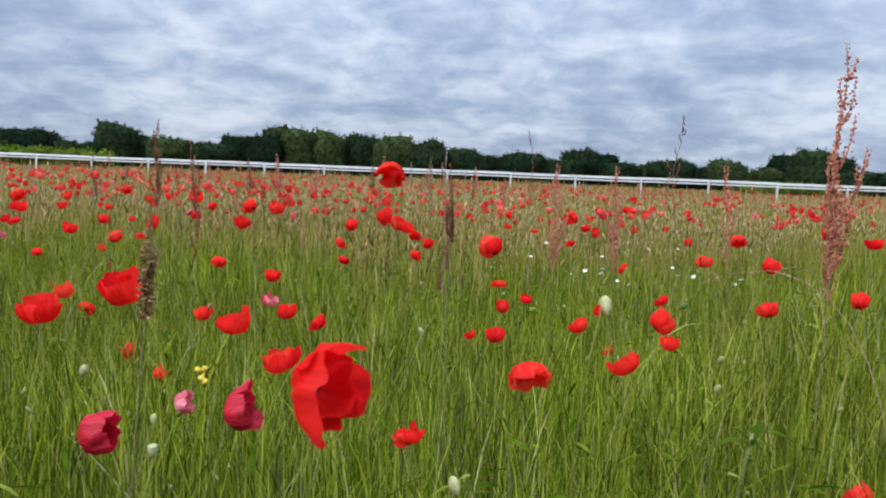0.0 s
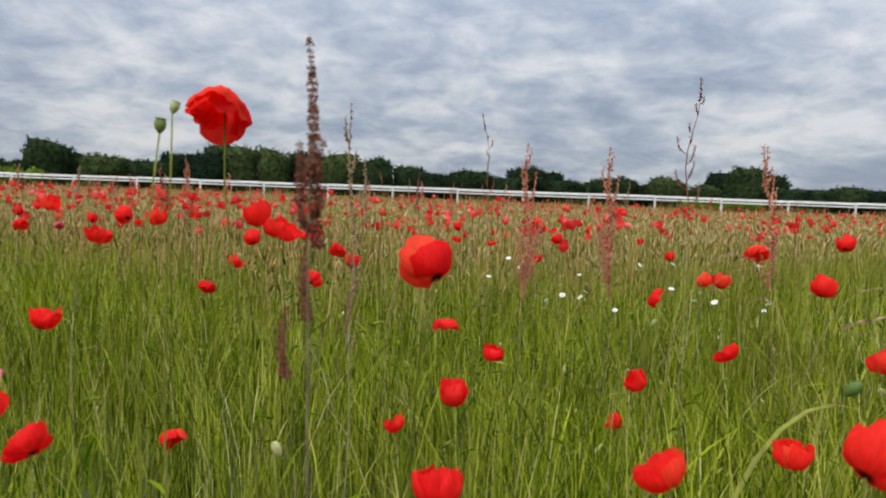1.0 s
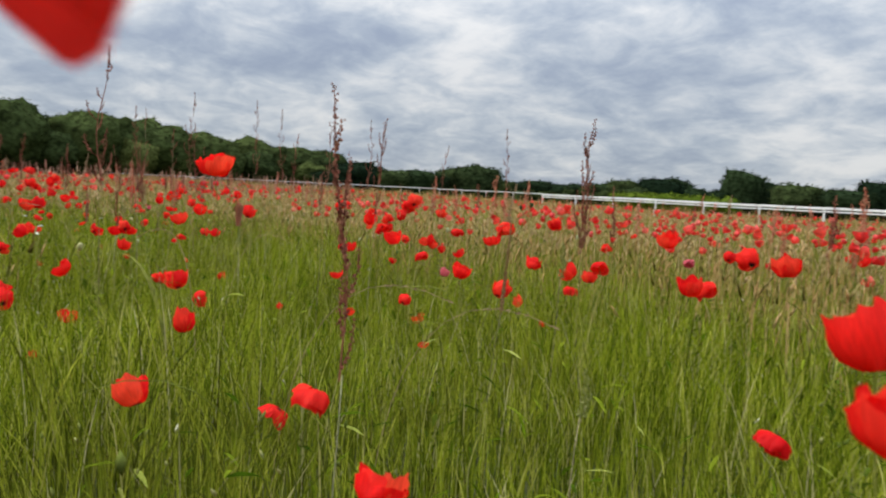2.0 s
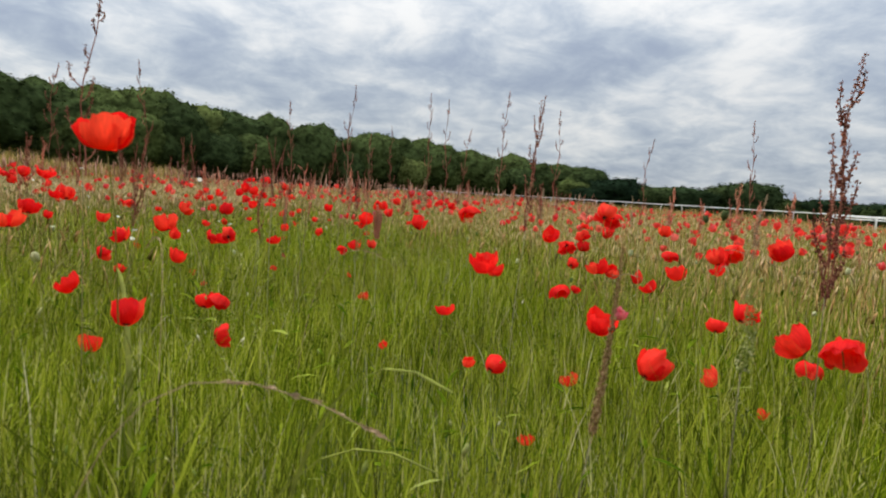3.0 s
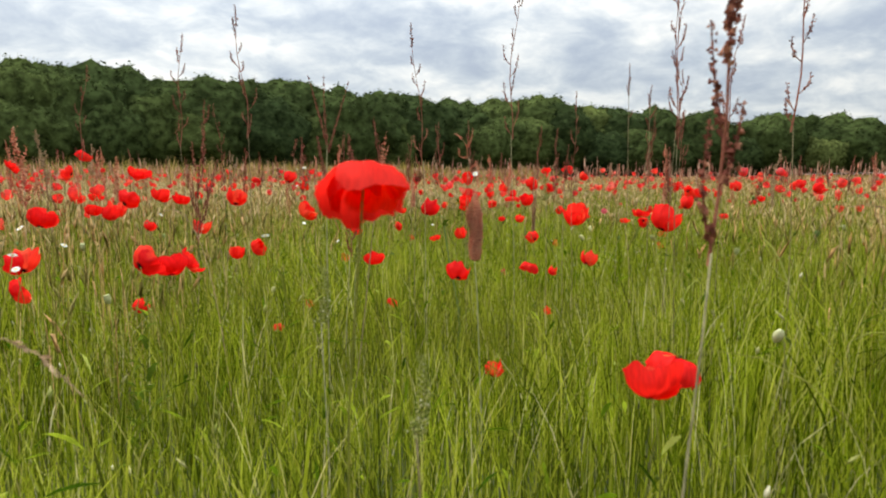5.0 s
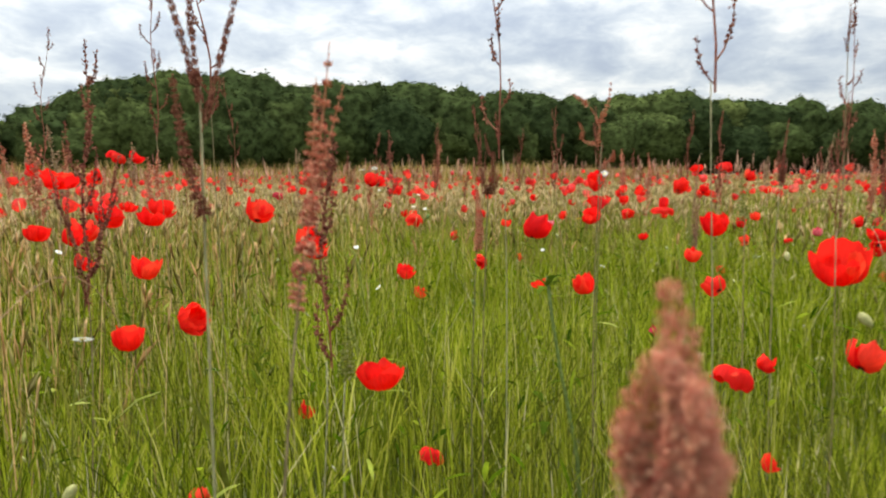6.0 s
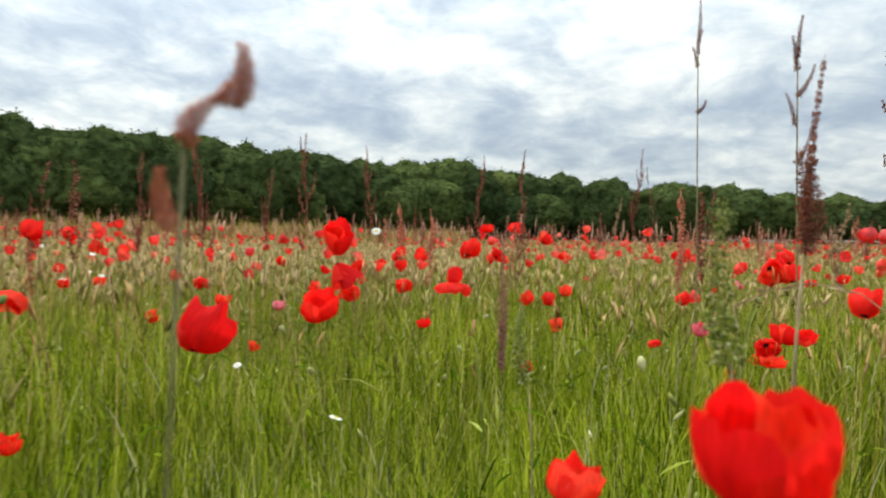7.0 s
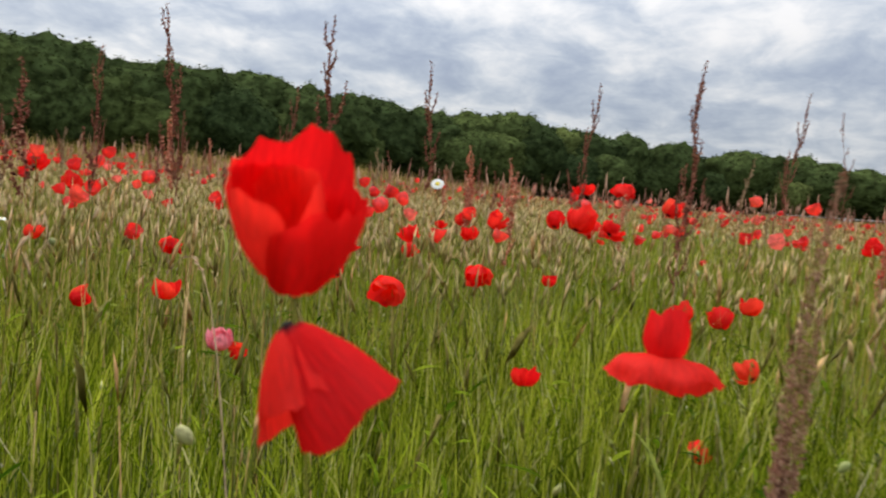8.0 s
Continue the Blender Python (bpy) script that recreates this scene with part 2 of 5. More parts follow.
M_HEDGE = leafy("hedge_foliage", [(0.0, (0.05, 0.085, 0.008)), (1.0, (0.12, 0.16, 0.02))], 0.2, grain=0.6, grain_depth=0.4, gloss=0.0)
M_WEED = leafy("weed_leaf", [(0.0, (0.045, 0.075, 0.006)), (1.0, (0.10, 0.14, 0.014))], 0.3, source="object", grain=30.0, gloss=0.0)
M_LEAFAGE = leafy("meadow_leaf", [(0.0, (0.025, 0.055, 0.003)), (0.6, (0.09, 0.14, 0.006)), (0.92, (0.22, 0.27, 0.02)), (1.0, (0.34, 0.37, 0.09))], 0.38, grain=30.0, gloss=0.0)
M_SPECK = leafy("pale_seed", [(0.0, (0.10, 0.14, 0.02)), (0.6, (0.26, 0.28, 0.07)), (0.93, (0.40, 0.38, 0.16)), (1.0, (0.62, 0.58, 0.40))], 0.3, gloss=0.0)
M_BARK = solid("bark", [(0.3, (0.05, 0.04, 0.03)), (0.7, (0.13, 0.10, 0.075))], 3.0, 0.9, 0.4)
M_GROUND = solid("field_ground", [(0.3, (0.030, 0.044, 0.006)), (0.5, (0.06, 0.068, 0.012)), (0.62, (0.09, 0.080, 0.024)), (0.75, (0.11, 0.08, 0.035))], 0.35, 0.95, 0.3)


# ---------------------------------------------------------------- helpers
def mesh_of(name, verts, faces, material):
    me = bpy.data.meshes.new(name)
    me.from_pydata(verts, [], faces)
    me.materials.append(material)
    me.update()
    return me


def smooth(me):
    me.polygons.foreach_set("use_smooth", [True] * len(me.polygons))
    return me


def soup(name, verts, loops, sizes, material):
    """A large mesh from flat arrays: points, corner indices, and corners per face."""
    me = bpy.data.meshes.new(name)
    me.vertices.add(len(verts))
    me.vertices.foreach_set("co", np.asarray(verts, np.float32).ravel())
    me.loops.add(len(loops))
    me.loops.foreach_set("vertex_index", np.asarray(loops, np.int32))
    me.polygons.add(len(sizes))
    starts = np.concatenate(([0], np.cumsum(sizes)[:-1]))
    me.polygons.foreach_set("loop_start", starts.astype(np.int32))
    me.polygons.foreach_set("loop_total", np.asarray(sizes, np.int32))
    me.materials.append(material)
    me.update(calc_edges=True)
    return me


def part(name, me, parent, label="", at=None):
    ob = new(name, me)
    ob.parent = parent
    if at is not None:
        ob.matrix_basis = at
    if label:
        ob["label"] = label
    return ob


def thing(name, at, label, category, group=""):
    ob = new(name)
    ob.empty_display_size = 0.05
    ob.matrix_basis = at
    return tagged(ob, label, category, group)


def tube(points, radii, sides=5):
    """Points and faces of a round stalk along a line of points."""
    verts, faces = [], []
    pts = [Vector(p) for p in points]
    for i, p in enumerate(pts):
        d = (pts[min(i + 1, len(pts) - 1)] - pts[max(i - 1, 0)]).normalized()
        a = d.orthogonal().normalized()
        b = d.cross(a)
        for k in range(sides):
            t = 2 * math.pi * k / sides
            verts.append(p + (a * math.cos(t) + b * math.sin(t)) * radii[i])
    for i in range(len(pts) - 1):
        for k in range(sides):
            k2 = (k + 1) % sides
            faces.append((i * sides + k, i * sides + k2, (i + 1) * sides + k2, (i + 1) * sides + k))
    faces.append(tuple(range(sides))[::-1])
    faces.append(tuple((len(pts) - 1) * sides + k for k in range(sides)))
    return verts, faces


def add(bag, piece):
    n = len(bag[0])
    bag[0].extend(piece[0])
    bag[1].extend(tuple(i + n for i in f) for f in piece[1])


def scale_m(x, y, z):
    return Matrix.Diagonal((x, y, z, 1))


# the line along which the meadow is walked, in plan
LINE = np.array([(0.48, 0.72), (0.45, 1.7), (0.38, 2.3), (-0.4, 3.3), (-1.2, 4.1), (-2.2, 4.3), (-3.4, 3.9), (-4.8, 3.6), (-5.9, 3.3)])


def off_line(x, y):
    """How far places lie from that line."""
    p = np.stack([x, y], -1)
    best = np.full(len(p), 1e9)
    for a, b in zip(LINE[:-1], LINE[1:]):
        d = b - a
        t = np.clip(((p - a) @ d) / (d @ d), 0, 1)
        best = np.minimum(best, np.hypot(*(p - a - t[:, None] * d).T))
    return best


# ---------------------------------------------------------------- ground
def build_ground():
    s = 3500.0
    cuts = [-s, -600, -120, -40, -15, -6, 0, 6, 15, 40, 120, 600, s]
    n = len(cuts)
    verts = [(x - 2, y + 3, 0.0) for y in cuts for x in cuts]
    faces = [(j * n + i, j * n + i + 1, (j + 1) * n + i + 1, (j + 1) * n + i) for j in range(n - 1) for i in range(n - 1)]
    ob = new("ground", mesh_of("ground", verts, faces, M_GROUND))
    tagged(ob, "rough meadow ground of green and reddish-brown summer grass", "ground", kind="structure")


build_ground()


# ---------------------------------------------------------------- white rail fence
def build_fence():
    fence = thing("rail_fence", pose(0, 34.8, 0), "white-painted post and rail fence along the far edge of the meadow", "fence")
    step, first = 3.15, -18.9

    def bar(w, d, h, bevel):
        bm = bmesh.new()
        bmesh.ops.create_cube(bm, size=1.0, matrix=scale_m(w, d, h))
        bmesh.ops.bevel(bm, geom=bm.edges[:], offset=bevel, segments=2, affect="EDGES")
        me = bpy.data.meshes.new("bar")
        bm.to_mesh(me)
        bm.free()
        me.materials.append(M_RAIL)
        return me

    post, top, low = bar(0.09, 0.09, 1.27, 0.02), bar(step - 0.01, 0.06, 0.115, 0.02), bar(step - 0.01, 0.045, 0.07, 0.015)
    thin, slim = bar(step - 0.01, 0.05, 0.06, 0.015), bar(0.05, 0.05, 1.25, 0.012)
    for k in range(-90, 26):
        x = first + k * step
        sag = 0.012 * math.sin(k * 1.7)
        part("post", slim if x < -35 else post, fence, at=pose(x, 0, 0.625 if x < -35 else 0.635))
        if x < -35:
            part("top_rail", thin, fence, at=pose(x + step / 2, -0.085, 1.255 + sag, 0, 0.15 * math.sin(k * 2.3)))
            continue
        part("top_rail", top, fence, at=pose(x + step / 2, -0.09, 1.22 + sag, 0, 0.15 * math.sin(k * 2.3)))
        part("lower_rail", low, fence, at=pose(x + step / 2, -0.085, 1.075 + sag, 0, 0.2 * math.sin(k * 3.1)))


build_fence()


# ---------------------------------------------------------------- trees
def lump(rng, c, r, squash, leaves, size):
    """A knob of foliage: a rough core with leaf clumps standing off it."""
    verts, faces = [], []
    ico = bmesh.new()
    bmesh.ops.create_icosphere(ico, subdivisions=2, radius=1.0)
    for v in ico.verts:
        f = 0.80 + 0.16 * noise.noise(Vector(v.co) * 1.7 + Vector(c))
        verts.append((c[0] + v.co.x * r * f, c[1] + v.co.y * r * f, c[2] + v.co.z * r * f * squash))
    faces = [tuple(v.index for v in f.verts) for f in ico.faces]
    ico.free()
    for _ in range(leaves):
        d = Vector(rng.normal(size=3)).normalized()
        if d.z < -0.55:
            d.z = -d.z
        p = Vector(c) + Vector((d.x, d.y, d.z * squash)) * r * rng.uniform(0.80, 1.08)
        a = (d + Vector(rng.normal(size=3)) * 0.6).normalized().orthogonal().normalized()
        b = (d.cross(a) + d * rng.normal() * 0.7).normalized()
        s = size * rng.uniform(0.5, 1.3)
        n = len(verts)
        verts += [p - a * s, p + b * s * 0.6 + d * s * 0.3, p + a * s, p - b * s * 0.6 - d * s * 0.2]
        faces.append((n, n + 1, n + 2, n + 3))
    return verts, faces


def crown_mesh(seed, material):
    """A broad billowing crown one unit wide and one unit high, leafy almost down to the ground."""
    rng = np.random.default_rng(seed)
    ico = bmesh.new()
    bmesh.ops.create_icosphere(ico, subdivisions=4, radius=1.0)
    shift = Vector((seed * 7.3, seed * 3.1, 0))
    verts, outs = [], []
    for v in ico.verts:
        d = Vector(v.co)
        puff = 0.16 * noise.noise(d * 1.5 + shift) + 0.19 * abs(noise.noise(d * 3.2 + shift)) + 0.14 * abs(noise.noise(d * 7.0 + shift)) + 0.06 * noise.noise(d * 15.0 + shift) - 0.02
        f = 0.84 + puff
        z = 0.5 + 0.49 * f * (abs(d.z) ** 0.72 if d.z > 0 else d.z * 0.95)
        wide = 0.47 * f * (1.0 if d.z > 0 else 1.0 - 0.12 * d.z * d.z)
        verts.append(Vector((d.x * wide, d.y * wide, z)))
        outs.append(d)
    faces = [tuple(v.index for v in f.verts) for f in ico.faces]
    ico.free()
    spots = rng.choice(len(outs), 4200)
    for i in spots:
        d = (outs[i] + Vector(rng.normal(size=3)) * 0.35).normalized()
        p = verts[i] + d * rng.uniform(-0.008, 0.010) + Vector(rng.normal(size=3)) * 0.014
        a = d.orthogonal().normalized()
        a = (a * math.cos(i) + d.cross(a) * math.sin(i)).normalized()
        b = (d.cross(a) * 0.8 + d * rng.normal() * 0.5).normalized()
        s = rng.uniform(0.007, 0.017)
        n = len(verts)
        verts += [p - a * s, p + b * s * 0.7 + d * s * 0.5, p + a * s, p - b * s * 0.7]
        faces.append((n, n + 1, n + 2, n + 3))
    return smooth(mesh_of("crown", verts, faces, material))


def shaggy_crown(seed, material):
    """An upright, ragged crown one unit wide and high: steep sides, and tufts of foliage that stand up along its top."""
    rng = np.random.default_rng(seed)
    ico = bmesh.new()
    bmesh.ops.create_icosphere(ico, subdivisions=3, radius=1.0)
    shift = Vector((seed * 5.1, seed * 2.7, 4.0))
    verts, outs = [], []
    for v in ico.verts:
        d = Vector(v.co)
        ring = math.hypot(d.x, d.y)
        full = 1.0 / max(0.30, ring) ** (0.85 if d.z < 0 else 0.35)
        f = 0.80 + 0.20 * noise.noise(d * 1.6 + shift) + 0.16 * abs(noise.noise(d * 4.0 + shift)) + 0.14 * noise.noise(d * 9.0 + shift)
        tufts = 0.10 * noise.noise(Vector((d.x * 3.4, d.y * 3.4, seed))) + 0.09 * noise.noise(Vector((d.x * 9.0, d.y * 9.0, seed + 3.0)))
        z = 0.46 + 0.46 * (0.9 * f + 0.1) * (d.z ** 0.6 if d.z > 0 else d.z) + max(0.0, d.z) * tufts
        verts.append(Vector((d.x * 0.46 * f * full, d.y * 0.46 * f * full, z)))
        outs.append(d)
    faces = [tuple(v.index for v in f.verts) for f in ico.faces]
    ico.free()
    for i in rng.choice(len(outs), 3200):
        d = (outs[i] + Vector((0, 0, 0.5)) + Vector(rng.normal(size=3)) * 0.4).normalized()
        p = verts[i] + d * rng.uniform(-0.005, 0.045) + Vector(rng.normal(size=3)) * 0.02
        a = d.orthogonal().normalized()
        a = (a * math.cos(i) + d.cross(a) * math.sin(i)).normalized()
        s = rng.uniform(0.006, 0.018)
        n = len(verts)
        verts += [p - a * s, p - d * s * 0.5, p + a * s, p + d * s * 1.3]
        faces.append((n, n + 1, n + 2, n + 3))
    return smooth(mesh_of("crown", verts, faces, material))


def trunk_mesh(seed):
    rng = np.random.default_rng(seed)
    bag = ([], [])
    add(bag, tube([(0, 0, 0), (0.01, 0, 0.15), (0.0, 0.02, 0.35), (0.02, 0, 0.6)], [0.035, 0.025, 0.02, 0.012], 7))
    for k in range(5):
        t = k * 1.3 + rng.uniform(0, 0.6)
        z = rng.uniform(0.18, 0.45)
        add(bag, tube([(0, 0, z), (0.10 * math.cos(t), 0.10 * math.sin(t), z + 0.12), (0.22 * math.cos(t), 0.22 * math.sin(t), z + 0.2)], [0.014, 0.009, 0.004], 5))
    return mesh_of("trunk", *bag, M_BARK)


CROWNS = [crown_mesh(k, M_LEAF) for k in range(5)]
SHAGGY = [shaggy_crown(k, M_THICKET) for k in range(6)]
TRUNKS = [trunk_mesh(k) for k in range(3)]


def tree(rng, bearing, elevation, far, eye, width, label, group, crowns=CROWNS):
    """A tree at a bearing (degrees left of +y) whose top stands at an elevation, far metres from eye."""
    x, y = eye[0] - far * math.sin(radians(bearing)), eye[1] + far * math.cos(radians(bearing))
    high = 0.85 + far * math.tan(radians(elevation))
    ob = thing("tree", pose(x, y, 0, 0, 0, rng.uniform(0, 360)), label, "tree", group)
    size = scale_m(width, width, high * 1.05)
    part("trunk", TRUNKS[int(rng.integers(3))], ob, at=scale_m(high * 0.6, high * 0.6, high * 0.9))
    part("crown", crowns[int(rng.integers(len(crowns)))], ob, at=size)


# skylines as (bearing, elevation) in degrees
NORTH = [(39.1, 1.6), (37.8, 2.3), (35.7, 1.6), (33.3, 1.6), (31.8, 3.2), (30.5, 2.5), (28.1, 2.4), (26.1, 2.2), (24.6, 2.0), (22.9, 2.9), (20.9, 3.0),
         (19.6, 3.7), (18.3, 3.6), (16.0, 3.5), (13.3, 3.5), (10.5, 3.4), (7.7, 3.1), (4.8, 2.7), (3.5, 2.2), (1.1, 2.1), (-0.3, 2.5), (-1.7, 1.9), (-3.5, 1.9),
         (-4.8, 2.9), (-6.2, 2.4), (-8.0, 1.8), (-9.4, 1.3), (-10.8, 1.9), (-11.9, 2.2), (-14.8, 1.8), (-16.0, 2.3), (-19.4, 1.9), (-20.2, 2.8), (-21.7, 3.15),
         (-23.3, 2.7), (-24.6, 1.7), (-26.3, 1.7), (-28.5, 1.9), (-31, 1.6)]
MIDDLE = [(64.3, 1.4), (62.9, 2.3), (61.4, 1.9), (59.3, 1.8), (57.1, 1.9), (54.4, 2.4), (52.6, 2.6), (50.7, 1.5), (47.9, 1.6), (45.1, 1.5), (42.3, 1.6), (40.9, 2.1), (37.6, 2.3)]
WOOD = [(65.9, 2.9), (67.5, 3.0), (69.6, 3.0), (71.8, 3.5), (75.0, 3.6), (78.7, 4.2), (81.1, 4.2), (83.4, 4.5), (88.1, 4.75), (91.8, 5.1), (94.6, 5.2), (97.2, 5.3), (99.4, 5.5),
        (101.2, 6.2), (103, 5.5), (104.5, 6.0), (106.5, 5.7), (108.5, 5.8), (111.1, 6.2), (114.0, 6.5), (117.2, 6.7), (120.9, 7.1), (124.6, 7.0), (126.7, 7.25),
        (130.1, 6.8), (132.9, 7.5), (136.1, 7.6), (138.3, 7.4), (140.0, 7.7), (141.8, 7.1), (143.6, 6.9), (145.3, 6.2), (147.0, 5.1)]
SOUTH = [(148.5, 4.2), (150.0, 3.9), (152.2, 4.0), (154.0, 5.5), (155.7, 5.8), (157.5, 5.4), (160, 4.8), (163, 4.5), (167, 4.7)]


def wood_far(b):
    return float(np.interp(b, [65, 80, 100, 120, 150], [250, 225, 185, 160, 140]))


def build_trees():
    rng = np.random.default_rng(11)
    for b, e in NORTH:
        far = 185 + rng.uniform(-8, 8)
        tree(rng, b, e, far, (0.5, 0.8), rng.uniform(11, 15), "dark green leafy tree behind the white rail fence", "trees beyond the fence", SHAGGY)
    for b, e in MIDDLE:
        far = 235 + rng.uniform(-8, 8)
        tree(rng, b, e, far, (0.3, 2.3), rng.uniform(16, 22), "dark rounded tree in the distant hedge line", "trees beyond the fence", SHAGGY)
    for b, e in WOOD:
        far = wood_far(b) + rng.uniform(-4, 4)
        tree(rng, b, e, far, (-2.2, 3.9), rng.uniform(19, 28), "broad dark green oak at the edge of the wood", "trees of the wood")
    for (b, e), (b2, e2) in zip(WOOD[:-1], WOOD[1:]):
        far = wood_far(b) - 9 + rng.uniform(-3, 3)
        tree(rng, (b + b2) / 2, (e + e2) / 2 * rng.uniform(0.60, 0.84), far, (-2.2, 3.9), rng.uniform(14, 20), "lower leafy tree in front of the wood", "trees of the wood")
    for b, e in SOUTH:
        far = 140 + rng.uniform(-5, 5)
        tree(rng, b, e, far, (-2.2, 3.9), rng.uniform(11, 15), "green tree beyond the end of the wood", "trees of the wood")


build_trees()


def hedge(name, line, radius, material, label, leaves=60, size=0.5):
    """A mass of foliage lumps along a line of (x, y, height)."""
    rng = np.random.default_rng(len(line) + 5)
    bag = ([], [])
    for (x, y, h) in line:
        r = radius * rng.uniform(0.8, 1.2)
        z = 0.3
        while z < h:
            add(bag, lump(rng, (x + rng.uniform(-1, 1) * r * 0.4, y + rng.uniform(-1, 1) * r * 0.4, max(r * 0.5, min(z + r * 0.5, h - r * 0.8))), r, 0.85, leaves, size))
            z += r * 1.3
    tagged(new(name, mesh_of(name, *bag, material)), label, "hedge", kind="stuff")


def polar_line(eye, b0, b1, steps, far, h):
    out = []
    for k in range(steps):
        b = b0 + (b1 - b0) * k / (steps - 1)
        d, high = (far(b) if callable(far) else far), (h(b) if callable(h) else h)
        out.append((eye[0] - d * math.sin(radians(b)), eye[1] + d * math.cos(radians(b)), high))
    return out


def wood_high(b):
    return 0.85 + wood_far(b) * math.tan(radians(float(np.interp(b, [p[0] for p in WOOD], [p[1] for p in WOOD])))) * 0.90


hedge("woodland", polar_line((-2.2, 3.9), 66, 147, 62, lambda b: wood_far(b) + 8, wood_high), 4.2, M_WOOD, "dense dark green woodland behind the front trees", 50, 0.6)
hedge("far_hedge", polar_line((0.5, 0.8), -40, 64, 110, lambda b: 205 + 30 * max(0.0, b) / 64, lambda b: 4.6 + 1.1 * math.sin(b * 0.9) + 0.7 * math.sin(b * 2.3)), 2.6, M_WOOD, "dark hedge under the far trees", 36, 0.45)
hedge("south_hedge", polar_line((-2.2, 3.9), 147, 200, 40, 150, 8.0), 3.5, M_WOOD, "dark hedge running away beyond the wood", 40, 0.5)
hedge("bright_hedge", polar_line((0.5, 0.8), -17.6, -22.4, 12, 120, 2.2), 1.3, M_HEDGE, "light green hedge just beyond the rail fence", 60, 0.22)
hedge("bright_hedge", polar_line((0.5, 0.8), 32.5, 41, 18, 120, 3.0), 1.6, M_HEDGE, "light green hedge just beyond the rail fence", 60, 0.25)


# ---------------------------------------------------------------- poppies
def petal_mesh(form, seed, material):
    """One crumpled petal of a flower of radius 1 that opens along +z; it spreads to both sides of +x."""
    rng = np.random.default_rng(seed)
    spread, lift, flare = {"cup": (1.55, 1.95, 0.72), "bowl": (1.55, 1.55, 0.56), "wide": (1.45, 1.00, 0.40), "shut": (1.50, 1.9, 1.05), "tulip": (1.70, 2.10, 0.78), "dome": (1.50, 0.0, 0.55), "tent": (1.60, 1.9, 0.10), "veil": (1.62, 2.25, 0.62), "saucer": (1.62, 1.5, 0.50)}[form]
    calm = {"tent": 0.35, "veil": 0.5, "saucer": 0.4}.get(form, 1.0)
    nu, nv = 19, 11
    ph = rng.uniform(0, 6.28, 4)
    verts = []
    for j in range(nv):
        v = j / (nv - 1)
        for i in range(nu):
            u = -1 + 2 * i / (nu - 1)
            w = v * (1 - 0.13 * abs(u) ** 5)
            ang = u * spread * (0.60 + 0.40 * min(1.0, w * 2.5))
            r = math.sin(w * (1.15 + flare)) ** 0.9 if w > 0 else 0.0
            h = lift * (1 - math.cos(w * 1.35)) if lift else 0.50 * w - 1.35 * w * w
            if form == "tent":
                h, r = lift * w, 0.95 * r ** 0.72
            crumple = w * w * calm
            r *= 1 + crumple * (0.13 * math.sin(4 * u + ph[0]) + 0.07 * math.sin(11 * u + ph[1]) - 0.06)
            h += crumple * (0.15 * math.sin(3.0 * u + ph[2]) + 0.09 * math.sin(8 * u + ph[3]) + 0.03 * math.sin(21 * u + ph[0]))
            fold = 0.05 * math.sin(6 * u + ph[1]) * w
            q = Vector((u * 2.6 + seed, w * 1.6, seed * 0.7))
            rough = calm * w * (0.20 * noise.noise(q) + 0.13 * noise.noise(q * 2.7))
            verts.append((r * math.cos(ang) * (0.97 + fold + rough), r * math.sin(ang) * (1 + rough), h - 0.06 + 0.20 * w * noise.noise(q * 1.9 + Vector((5, 2, 1)))))
    faces = [(j * nu + i, j * nu + i + 1, (j + 1) * nu + i + 1, (j + 1) * nu + i) for j in range(nv - 1) for i in range(nu - 1)]
    return smooth(mesh_of("petal", verts, faces, material))


FORMS = ("cup", "bowl", "wide", "dome")
SHAPES = FORMS + ("shut", "tulip", "tent", "veil", "saucer")
PETALS = {(f, m.name): [petal_mesh(f, 7 * k + i, m) for i in range(5)] for k, f in enumerate(SHAPES) for m in (M_SCARLET, M_CRIMSON, M_PINK)}


def heart_mesh():
    """The dark capsule of a poppy and its ring of stamens, for a flower of radius 1."""
    bag = ([], [])
    add(bag, tube([(0, 0, -0.05), (0, 0, 0.06), (0, 0, 0.20), (0, 0, 0.23)], [0.06, 0.09, 0.11, 0.12], 8))
    return smooth(mesh_of("heart", *bag, M_HEART))


def stamens_mesh():
    """A toothed black frill round the capsule's foot."""
    n = 26
    verts, faces = [], []
    for k in range(n):
        t = 2 * math.pi * k / n
        verts.append((0.08 * math.cos(t), 0.08 * math.sin(t), 0.02))
    for k in range(n):
        t = 2 * math.pi * (k + 0.5) / n
        r = 0.20 if k % 2 else 0.12
        verts.append((r * math.cos(t), r * math.sin(t), 0.13 + 0.04 * (k % 3)))
    for k in range(n):
        faces += [(k, (k + 1) % n, n + k), ((k + 1) % n, n + (k + 1) % n, n + k)]
    return mesh_of("stamens", verts, faces, M_HEART)


HEART, STAMENS = heart_mesh(), stamens_mesh()


def stem_mesh(seed, material, r0=0.0020, r1=0.0013, bow=0.06):
    """A stem one unit high from the origin to (0, 0, 1), bowed on its way."""
    rng = np.random.default_rng(seed)
    a, b = rng.uniform(-bow, bow, 2)
    pts = []
    for k in range(9):
        t = k / 8
        s = math.sin(math.pi * t)
        pts.append((a * s + 0.2 * bow * math.sin(7 * t + seed), b * s + 0.2 * bow * math.sin(6 * t), t))
    pts[0], pts[-1] = (0, 0, 0), (0, 0, 1)
    return smooth(mesh_of("stem", *tube(pts, [r0 + (r1 - r0) * k / 8 for k in range(9)], 5), material))


